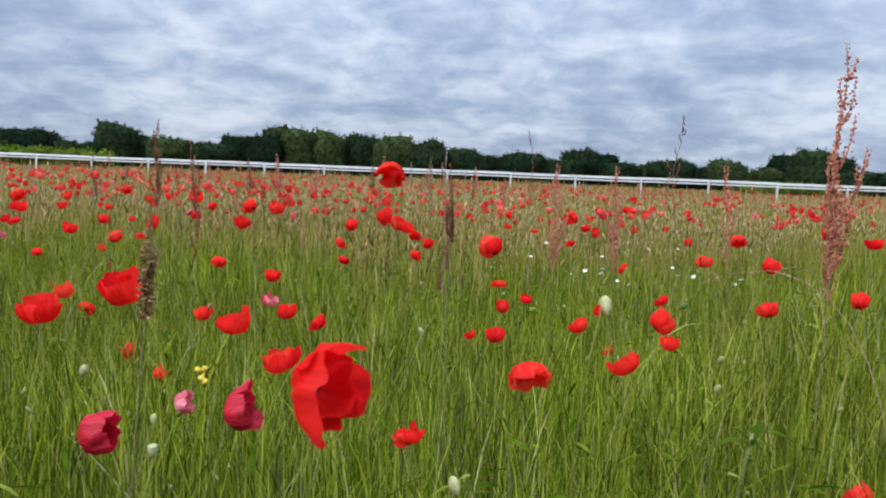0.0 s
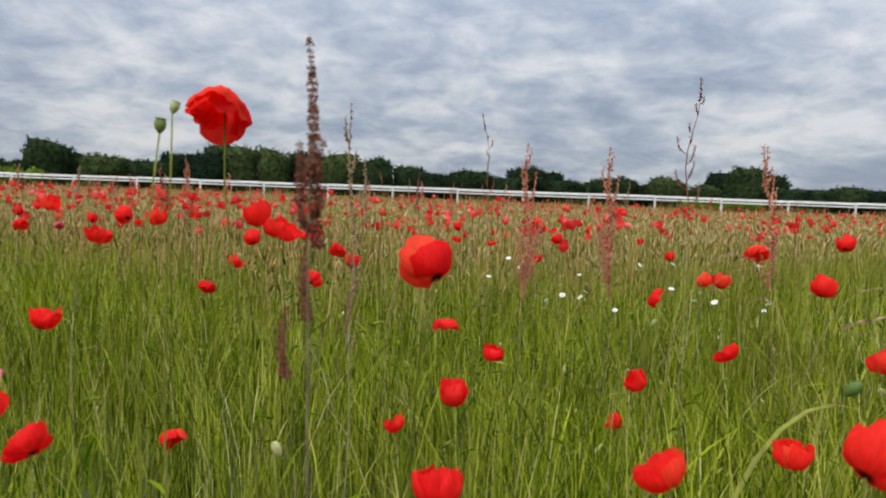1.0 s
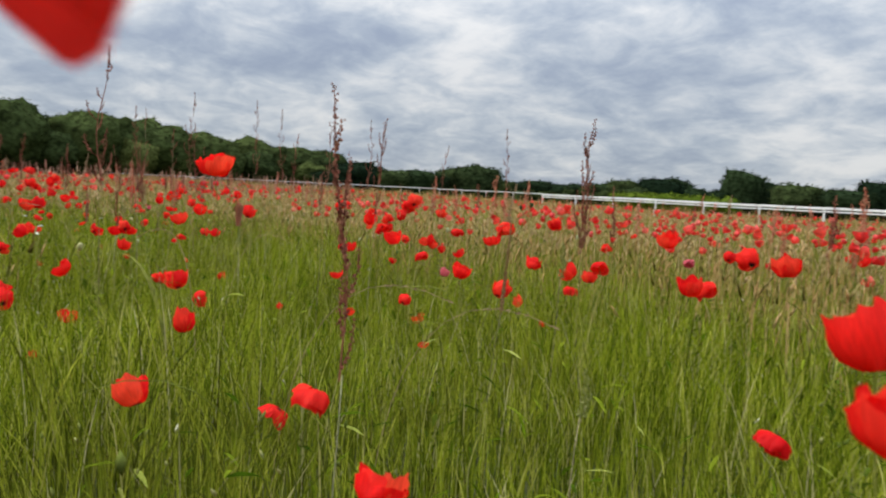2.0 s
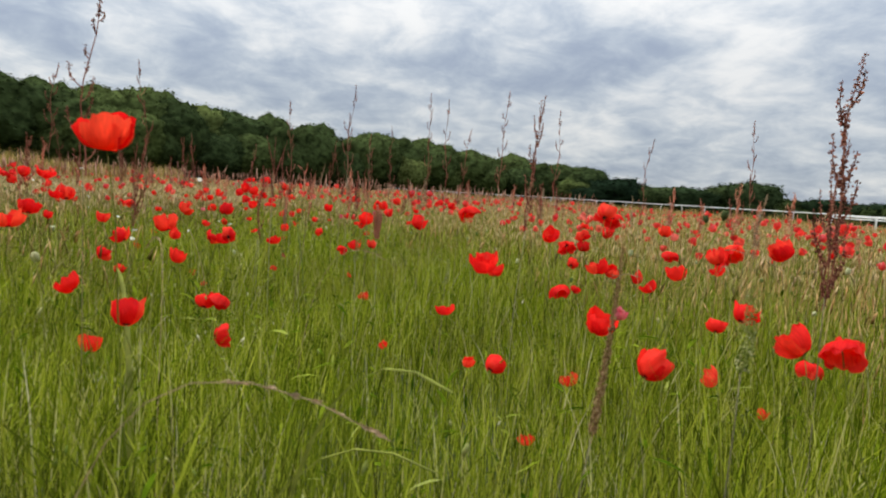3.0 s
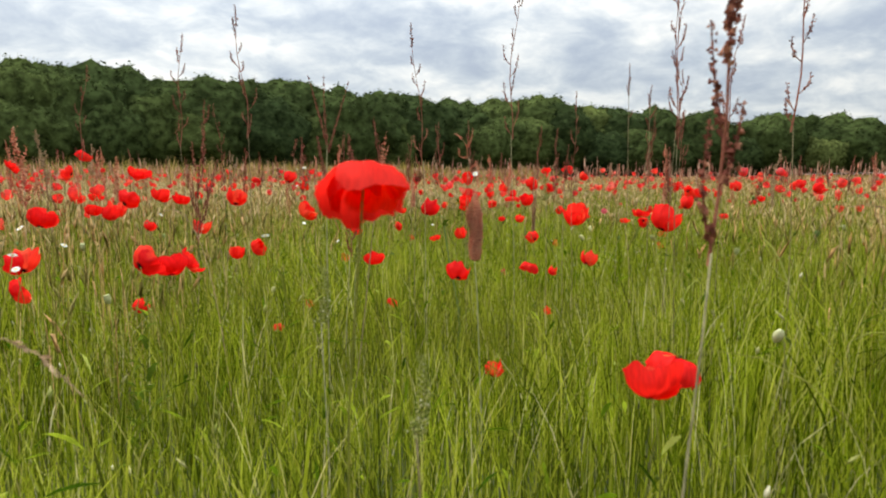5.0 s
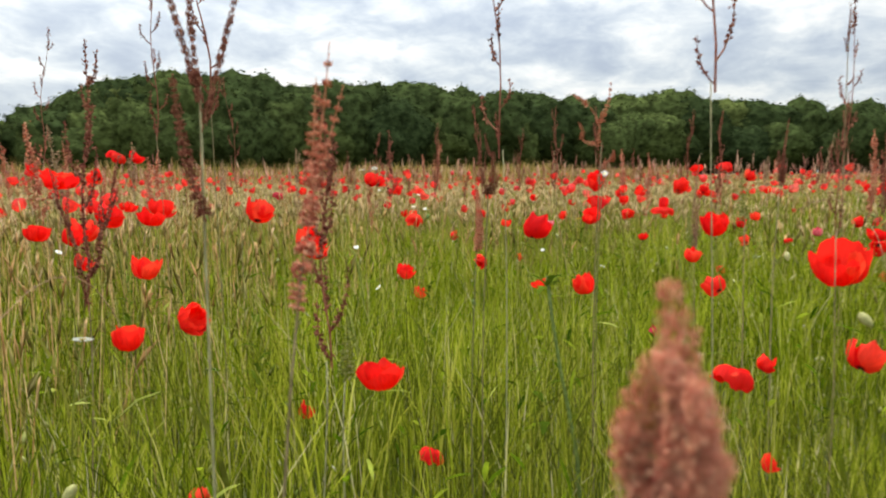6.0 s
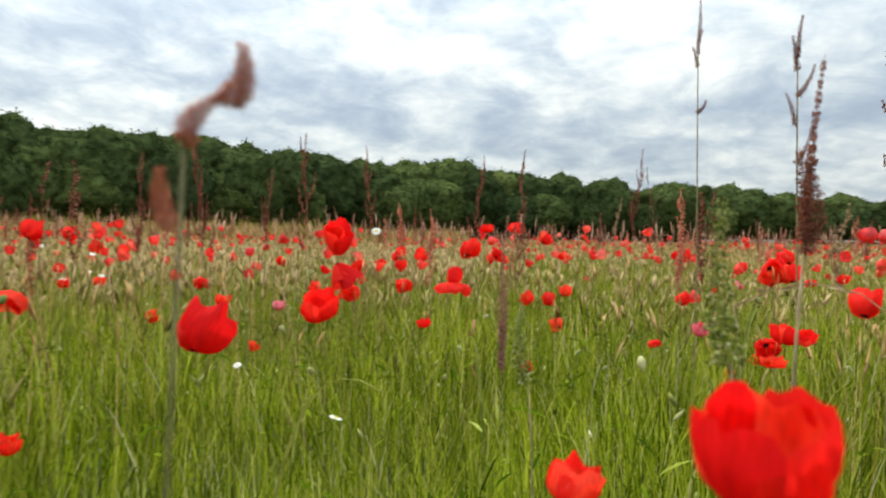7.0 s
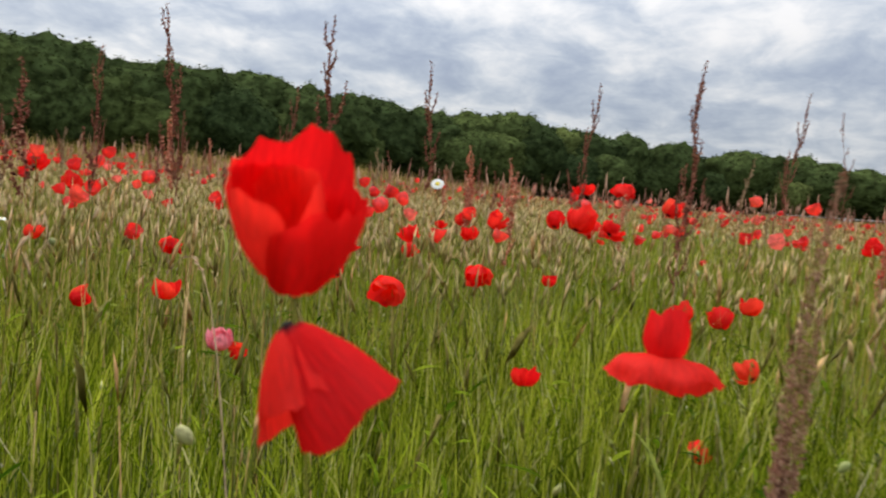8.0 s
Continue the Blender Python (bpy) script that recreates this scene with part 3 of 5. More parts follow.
STEMS = [stem_mesh(k, M_STEM) for k in range(5)]
LOOKS = {
    "scarlet": (M_SCARLET, "scarlet field poppy with thin crumpled petals on a slender stem"),
    "crimson": (M_CRIMSON, "dark crimson field poppy, half closed, on a slender stem"),
    "pink": (M_PINK, "fading pink poppy with wilted petals among the grass"),
}


def poppy(rng, x, y, z, wide, kind="scarlet", form=None, lean=None, toward=None):
    """A poppy whose flower, wide metres across, is centred at (x, y, z)."""
    material, label = LOOKS[kind]
    form = form or rng.choice(FORMS, p=[0.34, 0.36, 0.10, 0.20])
    lean = rng.triangular(0, 22, 80) if lean is None else lean
    # most flowers lean with the wind, away from the walked line
    turn = (90 if x > -0.6 else 175) + rng.normal() * 55 if toward is None else toward
    r = wide / 2 * {"tulip": 0.80, "dome": 1.08, "cup": 0.96}.get(str(form), 0.99)
    axis = Euler((0, radians(lean), radians(turn))).to_matrix() @ Vector((0, 0, 1))
    neck = Vector((x, y, z)) - axis * r * {"cup": 0.88, "bowl": 0.70, "wide": 0.42, "shut": 0.8, "hat": 0.2, "tent": 1.15, "veil": 0.95, "saucer": 0.6, "tulip": 0.90, "dome": -0.25}[str(form)]
    foot = Vector((neck.x + rng.uniform(-0.07, 0.07), neck.y + rng.uniform(-0.07, 0.07), 0))
    ob = thing("poppy", Matrix.Translation(foot), label, "poppy", "poppies in the meadow")
    way = neck - foot
    aim = way.to_track_quat("Z", "X").to_matrix().to_4x4()
    part("stem", STEMS[int(rng.integers(5))], ob, at=aim @ scale_m(way.length * 0.6 + 0.35, way.length * 0.6 + 0.35, way.length))
    head = Matrix.Translation(way) @ Euler((0, radians(lean), radians(turn))).to_matrix().to_4x4()
    spin = rng.uniform(0, 360)
    if form == "hat":
        flat, tall = PETALS[("wide", material.name)], PETALS[("cup", material.name)]
        for k, at in enumerate((pose(0, 0, 0.35 * r, 0, 6, 0) @ scale_m(r * 0.95, r * 1.25, -r * 0.85), pose(0, 0, 0.35 * r, 0, 4, 180) @ scale_m(r * 0.95, r * 1.25, -r * 0.75), pose(0, 0, 0.2 * r, 0, -20, 180) @ scale_m(r * 0.7, r * 0.55, r * 0.75))):
            part("petal", (flat, flat, tall)[k][k], ob, at=head @ at)
        heart = part("heart", HEART, ob, "dark green seed capsule", at=head @ scale_m(r * 0.35, r * 0.35, r * 0.35))
        part("stamens", STAMENS, heart, "ring of black stamens")
        return ob
    some = PETALS[(form, material.name)]
    if form == "veil":
        # a tall flower with one petal slipped down over the rest
        for k, (low, out, way_round, w, high) in enumerate(((0.05, -4, 180, 1.08, 1.22), (-0.28, 8, 62, 1.02, 1.12), (-0.05, 2, 262, 1.05, 1.10), (0.0, -14, 120, 0.8, 1.05))):
            part("petal", some[k], ob, at=head @ pose(0, 0, low * r, 0, out, way_round) @ scale_m(r * w, r * w, r * high))
        heart = part("heart", HEART, ob, "dark green seed capsule", at=head @ scale_m(r * 0.8, r * 0.8, r * 0.8))
        part("stamens", STAMENS, heart, "ring of black stamens")
        return ob
    for k in range(4):
        inner = 0.88 if k % 2 else 1.0
        size = r * inner * rng.uniform(0.86, 1.12)
        part("petal", some[int(rng.integers(5))], ob, at=head @ pose(0, 0, 0, rng.uniform(-10, 10), rng.uniform(-14, 16), spin + 90 * k + rng.uniform(-10, 10)) @ scale_m(size, size, size * rng.uniform(0.88, 1.12)))
    core = r * (0.4 if form == "dome" else 0.9)
    heart = part("heart", HEART, ob, "dark green seed capsule", at=head @ scale_m(core, core, core))
    part("stamens", STAMENS, heart, "ring of black stamens")
    return ob


# flower heads: x, y, height, width
HEADS_A = [
    (2.45, 5.31, 0.68, 0.095), (2.36, 4.55, 0.68, 0.090), (1.70, 3.27, 0.56, 0.070), (1.62, 4.41, 0.68, 0.090), (1.60, 3.86, 0.60, 0.079), (1.53, 4.73, 0.51, 0.064),
    (1.43, 4.26, 0.57, 0.068), (1.31, 3.04, 0.55, 0.067), (1.23, 2.20, 0.30, 0.060), (1.02, 4.19, 0.82, 0.053), (0.94, 2.90, 0.58, 0.051), (0.89, 2.54, 0.53, 0.046),
    (0.85, 3.36, 0.30, 0.045), (0.83, 5.07, 0.72, 0.082), (0.82, 2.97, 0.67, 0.037), (0.81, 5.00, 0.56, 0.066), (0.80, 2.21, 0.65, 0.054), (0.72, 2.68, 0.58, 0.036),
    (0.68, 1.93, 0.63, 0.057), (0.62, 2.20, 0.63, 0.041), (0.52, 2.91, 0.56, 0.036), (0.51, 1.97, 0.59, 0.065), (0.45, 2.44, 0.62, 0.039), (0.44, 2.25, 0.59, 0.042),
]
HEADS_B = [
    (0.42, 3.09, 0.58, 0.046), (0.42, 2.40, 0.77, 0.058), (0.35, 2.79, 0.46, 0.036), (0.29, 1.98, 0.44, 0.060), (0.13, 2.56, 0.95, 0.075), (0.10, 3.26, 0.64, 0.039),
    (0.09, 3.00, 0.77, 0.080), (0.05, 1.93, 0.59, 0.064), (-0.01, 2.37, 0.56, 0.053), (-0.01, 3.17, 0.79, 0.060), (-0.04, 4.65, 0.55, 0.067), (-0.10, 2.08, 0.62, 0.067),
    (-0.12, 2.45, 0.57, 0.057), (-0.12, 1.64, 0.54, 0.067), (-0.15, 4.89, 0.58, 0.072), (-0.21, 2.58, 0.57, 0.046), (-0.22, 3.22, 0.26, 0.060), (-0.22, 3.44, 0.59, 0.050),
    (-0.29, 1.98, 0.70, 0.095), (-0.31, 5.10, 0.64, 0.084), (-0.33, 2.91, 0.59, 0.057), (-0.36, 2.25, 0.44, 0.040), (-0.46, 1.96, 0.65, 0.084), (-0.52, 4.77, 0.63, 0.081),
]
HEADS_C = [
    (-0.52, 2.92, 0.63, 0.049), (-0.55, 4.63, 0.53, 0.066), (-0.57, 2.91, 0.45, 0.060), (-0.83, 2.89, 0.30, 0.054), (-1.00, 2.80, 0.52, 0.064), (-1.07, 4.99, 0.70, 0.095),
    (-1.09, 4.47, 0.64, 0.082), (-1.12, 3.11, 0.40, 0.060), (-1.14, 4.61, 0.62, 0.079), (-1.23, 4.19, 0.69, 0.046), (-1.31, 5.14, 0.69, 0.096), (-1.51, 3.01, 0.53, 0.065),
    (-1.60, 4.43, 0.62, 0.067), (-1.64, 4.28, 0.64, 0.038), (-1.67, 4.17, 0.55, 0.070), (-1.68, 5.11, 0.74, 0.105), (-1.69, 3.13, 0.93, 0.089), (-1.78, 4.74, 0.57, 0.070),
    (-1.83, 4.69, 0.51, 0.063), (-1.87, 4.60, 0.785, 0.068), (-1.93, 4.01, 0.30, 0.036), (-1.94, 3.92, 0.48, 0.046), (-1.94, 4.18, 0.58, 0.073), (-1.98, 4.52, 0.44, 0.054),
]
HEADS_D = [
    (-2.00, 3.11, 0.57, 0.070), (-2.00, 2.64, 0.52, 0.063), (-2.01, 3.90, 0.71, 0.066), (-2.05, 4.66, 0.60, 0.075), (-2.10, 4.79, 0.30, 0.036), (-2.18, 3.15, 0.75, 0.056),
    (-2.25, 2.73, 0.30, 0.036), (-2.26, 4.57, 0.68, 0.068), (-2.30, 4.22, 0.61, 0.059), (-2.36, 3.28, 0.44, 0.060), (-2.38, 4.78, 0.73, 0.073), (-2.41, 2.64, 0.49, 0.061),
    (-2.55, 2.84, 0.54, 0.066), (-2.59, 4.41, 0.26, 0.060), (-2.59, 3.95, 0.49, 0.051), (-2.64, 3.25, 0.49, 0.060), (-2.66, 4.06, 0.30, 0.044), (-2.66, 3.20, 0.48, 0.061),
    (-2.66, 2.88, 0.34, 0.060), (-2.68, 2.56, 0.62, 0.079), (-2.73, 4.65, 0.47, 0.050), (-2.78, 4.05, 0.81, 0.067), (-2.82, 3.09, 0.60, 0.052),
]
HEADS_E = [
    (-2.83, 4.59, 0.63, 0.076), (-2.84, 4.82, 0.56, 0.064), (-2.89, 3.80, 0.30, 0.036), (-2.98, 4.73, 0.60, 0.060), (-3.03, 4.58, 0.62, 0.049), (-3.12, 4.28, 0.57, 0.067),
    (-3.18, 2.46, 0.67, 0.091), (-3.23, 4.31, 0.56, 0.065), (-3.23, 5.39, 0.60, 0.074), (-3.28, 5.50, 0.69, 0.094), (-3.38, 5.07, 0.53, 0.060), (-3.46, 3.20, 0.63, 0.062),
    (-3.52, 2.76, 0.60, 0.072), (-3.56, 3.18, 0.61, 0.079), (-3.57, 2.69, 0.51, 0.060), (-3.65, 5.01, 0.82, 0.094), (-3.72, 3.11, 0.59, 0.072), (-3.76, 4.93, 0.41, 0.060),
    (-3.80, 5.49, 0.62, 0.079), (-3.91, 3.78, 0.57, 0.053), (-3.91, 4.83, 0.68, 0.095), (-3.96, 4.95, 0.62, 0.079), (-4.00, 3.85, 0.30, 0.060),
]
HEADS_F = [
    (-4.02, 2.66, 0.39, 0.060), (-4.03, 2.25, 0.67, 0.098), (-4.25, 2.87, 0.55, 0.068), (-4.26, 3.02, 0.30, 0.036), (-4.28, 3.38, 0.55, 0.064),
    (-4.35, 5.41, 0.78, 0.105), (-4.37, 5.23, 0.66, 0.092), (-4.38, 5.25, 0.60, 0.072), (-4.41, 2.85, 0.55, 0.066), (-4.42, 3.38, 0.38, 0.036), (-4.60, 2.14, 0.82, 0.105),
    (-4.63, 2.43, 0.60, 0.071), (-4.65, 2.14, 0.59, 0.050), (-4.65, 2.92, 0.30, 0.036), (-4.75, 4.26, 0.67, 0.096), (-4.76, 3.79, 0.48, 0.064), (-4.77, 2.85, 0.67, 0.090),
    (-4.80, 5.60, 0.69, 0.104), (-4.80, 1.68, 0.65, 0.088), (-4.83, 3.85, 0.30, 0.036), (-4.86, 3.94, 0.67, 0.088), (-4.90, 3.99, 0.50, 0.060), (-4.91, 2.10, 0.70, 0.068),
]
HEADS_G = [
    (-4.96, 1.62, 0.62, 0.079), (-5.01, 1.61, 0.63, 0.087), (-5.05, 3.43, 0.57, 0.057), (-5.05, 2.94, 0.57, 0.052), (-5.06, 6.21, 0.70, 0.105), (-5.08, 3.71, 0.72, 0.069),
    (-5.08, 3.82, 0.42, 0.048), (-5.12, 1.59, 0.68, 0.103), (-5.29, 3.23, 0.52, 0.048), (-5.33, 3.03, 0.57, 0.037), (-5.33, 3.03, 0.57, 0.039), (-5.36, 1.59, 0.70, 0.098),
    (-5.40, 3.67, 0.53, 0.061), (-5.49, 2.00, 0.69, 0.104), (-5.29, 3.63, 0.62, 0.038), (-5.81, 3.44, 0.30, 0.036), (-5.81, 0.50, 0.66, 0.094), (-5.86, -0.12, 0.86, 0.105),
    (-5.87, 2.99, 0.63, 0.096), (-5.92, 3.18, 0.67, 0.070), (-6.00, 0.23, 0.82, 0.105), (-6.11, 0.35, 0.65, 0.086), (-6.14, 0.24, 0.95, 0.105), (-6.15, 2.32, 0.29, 0.060),
]
HEADS_H = [
    (-6.23, 3.10, 0.79, 0.059), (-6.25, 2.23, 0.62, 0.078), (-6.247, 3.109, 0.703, 0.063), (-6.28, 4.02, 0.56, 0.056), (-6.40, 3.80, 0.57, 0.032),
    (-6.44, 4.09, 0.60, 0.060), (-6.44, 4.13, 0.59, 0.045), (-6.58, 3.30, 0.67, 0.084), (-6.68, 4.11, 0.53, 0.062), (-6.73, 2.73, 0.58, 0.039), (-6.73, -0.37, 0.96, 0.105),
    (-6.74, 4.36, 0.65, 0.088), (-7.09, 3.10, 0.50, 0.051), (-7.18, 2.29, 0.54, 0.062), (-7.20, 4.22, 0.42, 0.060), (-7.35, 2.75, 0.58, 0.076), (-7.44, 3.44, 0.30, 0.046),
    (-7.47, 1.79, 0.42, 0.060), (-7.53, 4.20, 0.30, 0.054), (-7.61, 3.54, 0.45, 0.060), (-7.65, 1.01, 0.79, 0.105), (-7.67, 2.17, 0.28, 0.060), (-7.71, 4.45, 0.68, 0.099),
]
HEADS_I = [
    (-7.74, 4.38, 0.69, 0.105), (-7.79, 1.27, 0.54, 0.062), (-7.79, 1.83, 0.56, 0.065), (-7.84, 3.50, 0.53, 0.061), (-7.86, 3.40, 0.53, 0.062), (-7.86, 3.57, 0.57, 0.067),
    (-8.25, 3.08, 0.74, 0.105), (-8.58, 5.40, 0.72, 0.105), (-8.58, 5.24, 0.75, 0.105), (-8.60, 0.43, 0.77, 0.105), (-8.69, 0.55, 0.68, 0.101), (-8.69, 3.17, 0.70, 0.098),
    (-8.75, 2.58, 0.63, 0.082), (-8.96, 2.65, 0.68, 0.102), (-9.13, 4.82, 0.72, 0.105), (-9.26, 3.41, 0.80, 0.105), (-9.30, 2.41, 0.66, 0.091), (-9.36, 3.05, 0.68, 0.100),
    (-9.45, 2.86, 0.69, 0.104), (-9.50, 4.30, 0.71, 0.105), (-9.51, 2.98, 0.86, 0.105), (-9.78, 3.17, 0.89, 0.105),
]
HEADS_X = [(0.326, 1.271, 0.757, 0.075), (0.171, 1.466, 0.659, 0.055), (0.032, 1.598, 0.613, 0.035), (0.355, 1.532, 0.618, 0.040), (-6.386, 3.899, 0.604, 0.036)]
HEADS = HEADS_X + HEADS_A + HEADS_B + HEADS_C + HEADS_D + HEADS_E + HEADS_F + HEADS_G + HEADS_H + HEADS_I


def seen_side(x, y):
    b = np.degrees(np.arctan2(-(x + 2.0), y - 2.2))
    return (b > -52) | (b < -165)


# flowers seen close: place, colour, form, lean, the way they lean
POSED = [(0.13, 2.56, "scarlet", "dome", 38, 60), (0.42, 2.40, "scarlet", "saucer", 52, 125), (0.62, 2.20, "scarlet", "saucer", 40, 150), (0.52, 2.91, "scarlet", "shut", 10, 0), (0.326, 1.271, "scarlet", "bowl", 80, -40), (0.171, 1.466, "crimson", "bowl", 75, 15), (0.032, 1.598, "pink", "bowl", 70, 10), (-0.12, 1.64, "crimson", "shut", 82, 5), (0.05, 1.93, "scarlet", "bowl", 15, 200), (-0.29, 1.98, "scarlet", "bowl", 25, 240), (-0.46, 1.96, "scarlet", "bowl", 12, 200), (0.09, 3.00, "scarlet", "wide", 12, 0), (-0.01, 3.17, "scarlet", "cup", 20, 180),
         (-6.23, 3.10, "scarlet", "veil", 22, 28), (-6.247, 3.109, "scarlet", "tent", 151, 96), (-6.58, 3.30, "scarlet", "hat", 8, 180), (-5.08, 3.71, "scarlet", "cup", 8, 0),
         (-5.92, 3.18, "scarlet", "bowl", 15, 0), (-2.01, 3.90, "scarlet", "bowl", 12, 0), (-1.67, 4.17, "scarlet", "cup", 40, 90), (-1.94, 4.18, "scarlet", "bowl", 18, 0),
         (-2.78, 4.05, "scarlet", "dome", 24, 180), (-2.73, 4.65, "pink", "cup", 15, 0), (-2.66, 4.06, "scarlet", "cup", 10, 0), (-2.59, 3.95, "scarlet", "bowl", 10, 180), (-2.89, 3.80, "scarlet", "cup", 10, 0), (-4.28, 3.38, "scarlet", "bowl", 10, 200), (-4.25, 2.87, "scarlet", "bowl", 8, 0), (-4.86, 3.94, "scarlet", "cup", 10, 0), (-6.73, 2.73, "pink", "shut", 20, 0), (-1.69, 3.13, "scarlet", "bowl", 20, 0), (-2.30, 4.22, "scarlet", "dome", 24, 180), (-6.44, 4.12, "scarlet", "bowl", 15, 0), (-6.386, 3.899, "pink", "shut", 20, 0)]


def build_poppies():
    rng = np.random.default_rng(21)
    for x, y, z, wide in HEADS:
        kind = rng.choice(("scarlet", "crimson", "pink"), p=[0.93, 0.04, 0.03])
        form = lean = toward = None
        if wide > 0.05:
            kind = "scarlet"
        for px, py, pkind, pform, plean, pturn in POSED:
            if abs(px - x) + abs(py - y) < 0.012:
                kind, form, lean, toward = pkind, pform, plean, pturn
        poppy(rng, x, y, z, wide, kind, form, lean, toward)
    n = len(HEADS)
    while n < 300:
        x, y = rng.uniform(-11, 5), rng.uniform(-1.5, 9)
        d = off_line(np.array([x]), np.array([y]))[0]
        if d < 1.5 or d > 4.2 or not seen_side(x, y) or noise.noise(Vector((x * 0.4, y * 0.4, 3.0))) < -0.15:
            continue
        poppy(rng, x, y, rng.normal(0.62, 0.06), rng.uniform(0.045, 0.075), rng.choice(("scarlet", "crimson", "pink"), p=[0.93, 0.04, 0.03]))
        n += 1


build_poppies()


def pod_mesh(seed):
    """A ripe poppy capsule with its flat lid, one unit high."""
    rings = [(0.0, 0.06), (0.08, 0.16), (0.30, 0.33), (0.60, 0.42), (0.85, 0.36), (0.92, 0.30), (0.94, 0.42), (1.0, 0.36), (1.02, 0.05)]
    verts, faces, n = [], [], 9
    for z, r in rings:
        for k in range(n):
            t = 2 * math.pi * k / n
            w = r * (1 + 0.05 * math.cos(n * t + seed))
            verts.append((w * math.cos(t), w * math.sin(t), z))
    for j in range(len(rings) - 1):
        for k in range(n):
            faces.append((j * n + k, j * n + (k + 1) % n, (j + 1) * n + (k + 1) % n, (j + 1) * n + k))
    return smooth(mesh_of("pod", verts, faces, M_POD))


def bud_mesh():
    """A closed, nodding bud, one unit long."""
    verts, faces, n = [], [], 8
    rings = [(0.0, 0.05), (0.10, 0.22), (0.35, 0.34), (0.65, 0.31), (0.88, 0.17), (1.0, 0.03)]
    for z, r in rings:
        for k in range(n):
            t = 2 * math.pi * k / n
            verts.append((r * math.cos(t), r * math.sin(t), z))
    for j in range(len(rings) - 1):
        for k in range(n):
            faces.append((j * n + k, j * n + (k + 1) % n, (j + 1) * n + (k + 1) % n, (j + 1) * n + k))
    return smooth(mesh_of("bud", verts, faces, M_POD))


POD, BUD = pod_mesh(1), bud_mesh()
# same pod mesh with the backlight's darkness painted in
BACKLIT_POD = POD.copy()
BACKLIT_POD.materials[0] = M_BACKLITPOD
PALE_BUD = BUD.copy()
PALE_BUD.materials[0] = M_PALEBUD


def capsule(rng, x, y, z, size=0.018, foot=None, nod=False, pod=None, girth=0.8):
    foot = Vector((x + rng.uniform(-0.05, 0.05), y + rng.uniform(-0.05, 0.05), 0)) if foot is None else Vector(foot)
    label = "pale green nodding poppy bud on a hairy stem" if nod else "green poppy seed capsule on a bare stem"
    ob = thing("poppy_bud" if nod else "poppy_capsule", Matrix.Translation(foot), label, "seed head", "poppy buds and capsules")
    way = Vector((x, y, z)) - foot
    aim = way.to_track_quat("Z", "X").to_matrix().to_4x4()
    part("stem", STEMS[int(rng.integers(5))], ob, at=aim @ scale_m(girth, girth, way.length))
    tip = pose(0, 0, 0, rng.uniform(120, 170), 0, rng.uniform(0, 360)) if nod else pose(0, 0, 0, rng.uniform(-15, 15), rng.uniform(-15, 15), 0)
    part("bud" if nod else "pod", pod or (BUD if nod else POD), ob, at=Matrix.Translation(way) @ tip @ scale_m(size * 1.15, size * 1.15, size * 1.3))
    return ob


def build_capsules():
    rng = np.random.default_rng(31)
    capsule(rng, 0.099, 2.448, 0.905, 0.014)
    capsule(rng, 0.128, 2.416, 0.925, 0.011)
    capsule(rng, -1.722, 4.330, 0.850, 0.016, foot=(-1.74, 3.90, 0), pod=BACKLIT_POD, girth=1.2)
    capsule(rng, -1.755, 4.312, 0.842, 0.013, foot=(-1.79, 4.05, 0), pod=BACKLIT_POD)
    for x, y, z, size in ((0.579, 1.491, 0.815, 0.018), (0.97, 2.34, 0.55, 0.018), (0.40, 1.69, 0.50, 0.022), (-0.28, 1.84, 0.58, 0.020), (0.95, 2.28, 0.50, 0.018), (0.24, 2.44, 0.55, 0.016), (-0.15, 1.84, 0.50, 0.016),
                          (1.16, 2.81, 0.55, 0.017), (-2.21, 2.86, 0.66, 0.026), (-6.50, 2.84, 0.55, 0.020), (-6.58, 2.89, 0.70, 0.014), (-6.62, 3.79, 0.50, 0.030), (-4.77, 3.97, 0.60, 0.022), (-3.92, 3.23, 0.50, 0.016),
                          (-6.69, 4.08, 0.66, 0.020), (-5.97, 3.14, 0.55, 0.016), (-2.50, 4.67, 0.50, 0.016)):
        capsule(rng, x, y, z, size, nod=True, pod=PALE_BUD)
    n = 0
    while n < 90:
        x, y = rng.uniform(-8, 3), rng.uniform(1, 7)
        d = off_line(np.array([x]), np.array([y]))[0]
        if d < 0.45 or d > 3.2:
            continue
        capsule(rng, x, y, rng.uniform(0.42, 0.68), rng.uniform(0.013, 0.022), nod=rng.random() < 0.6)
        n += 1


build_capsules()


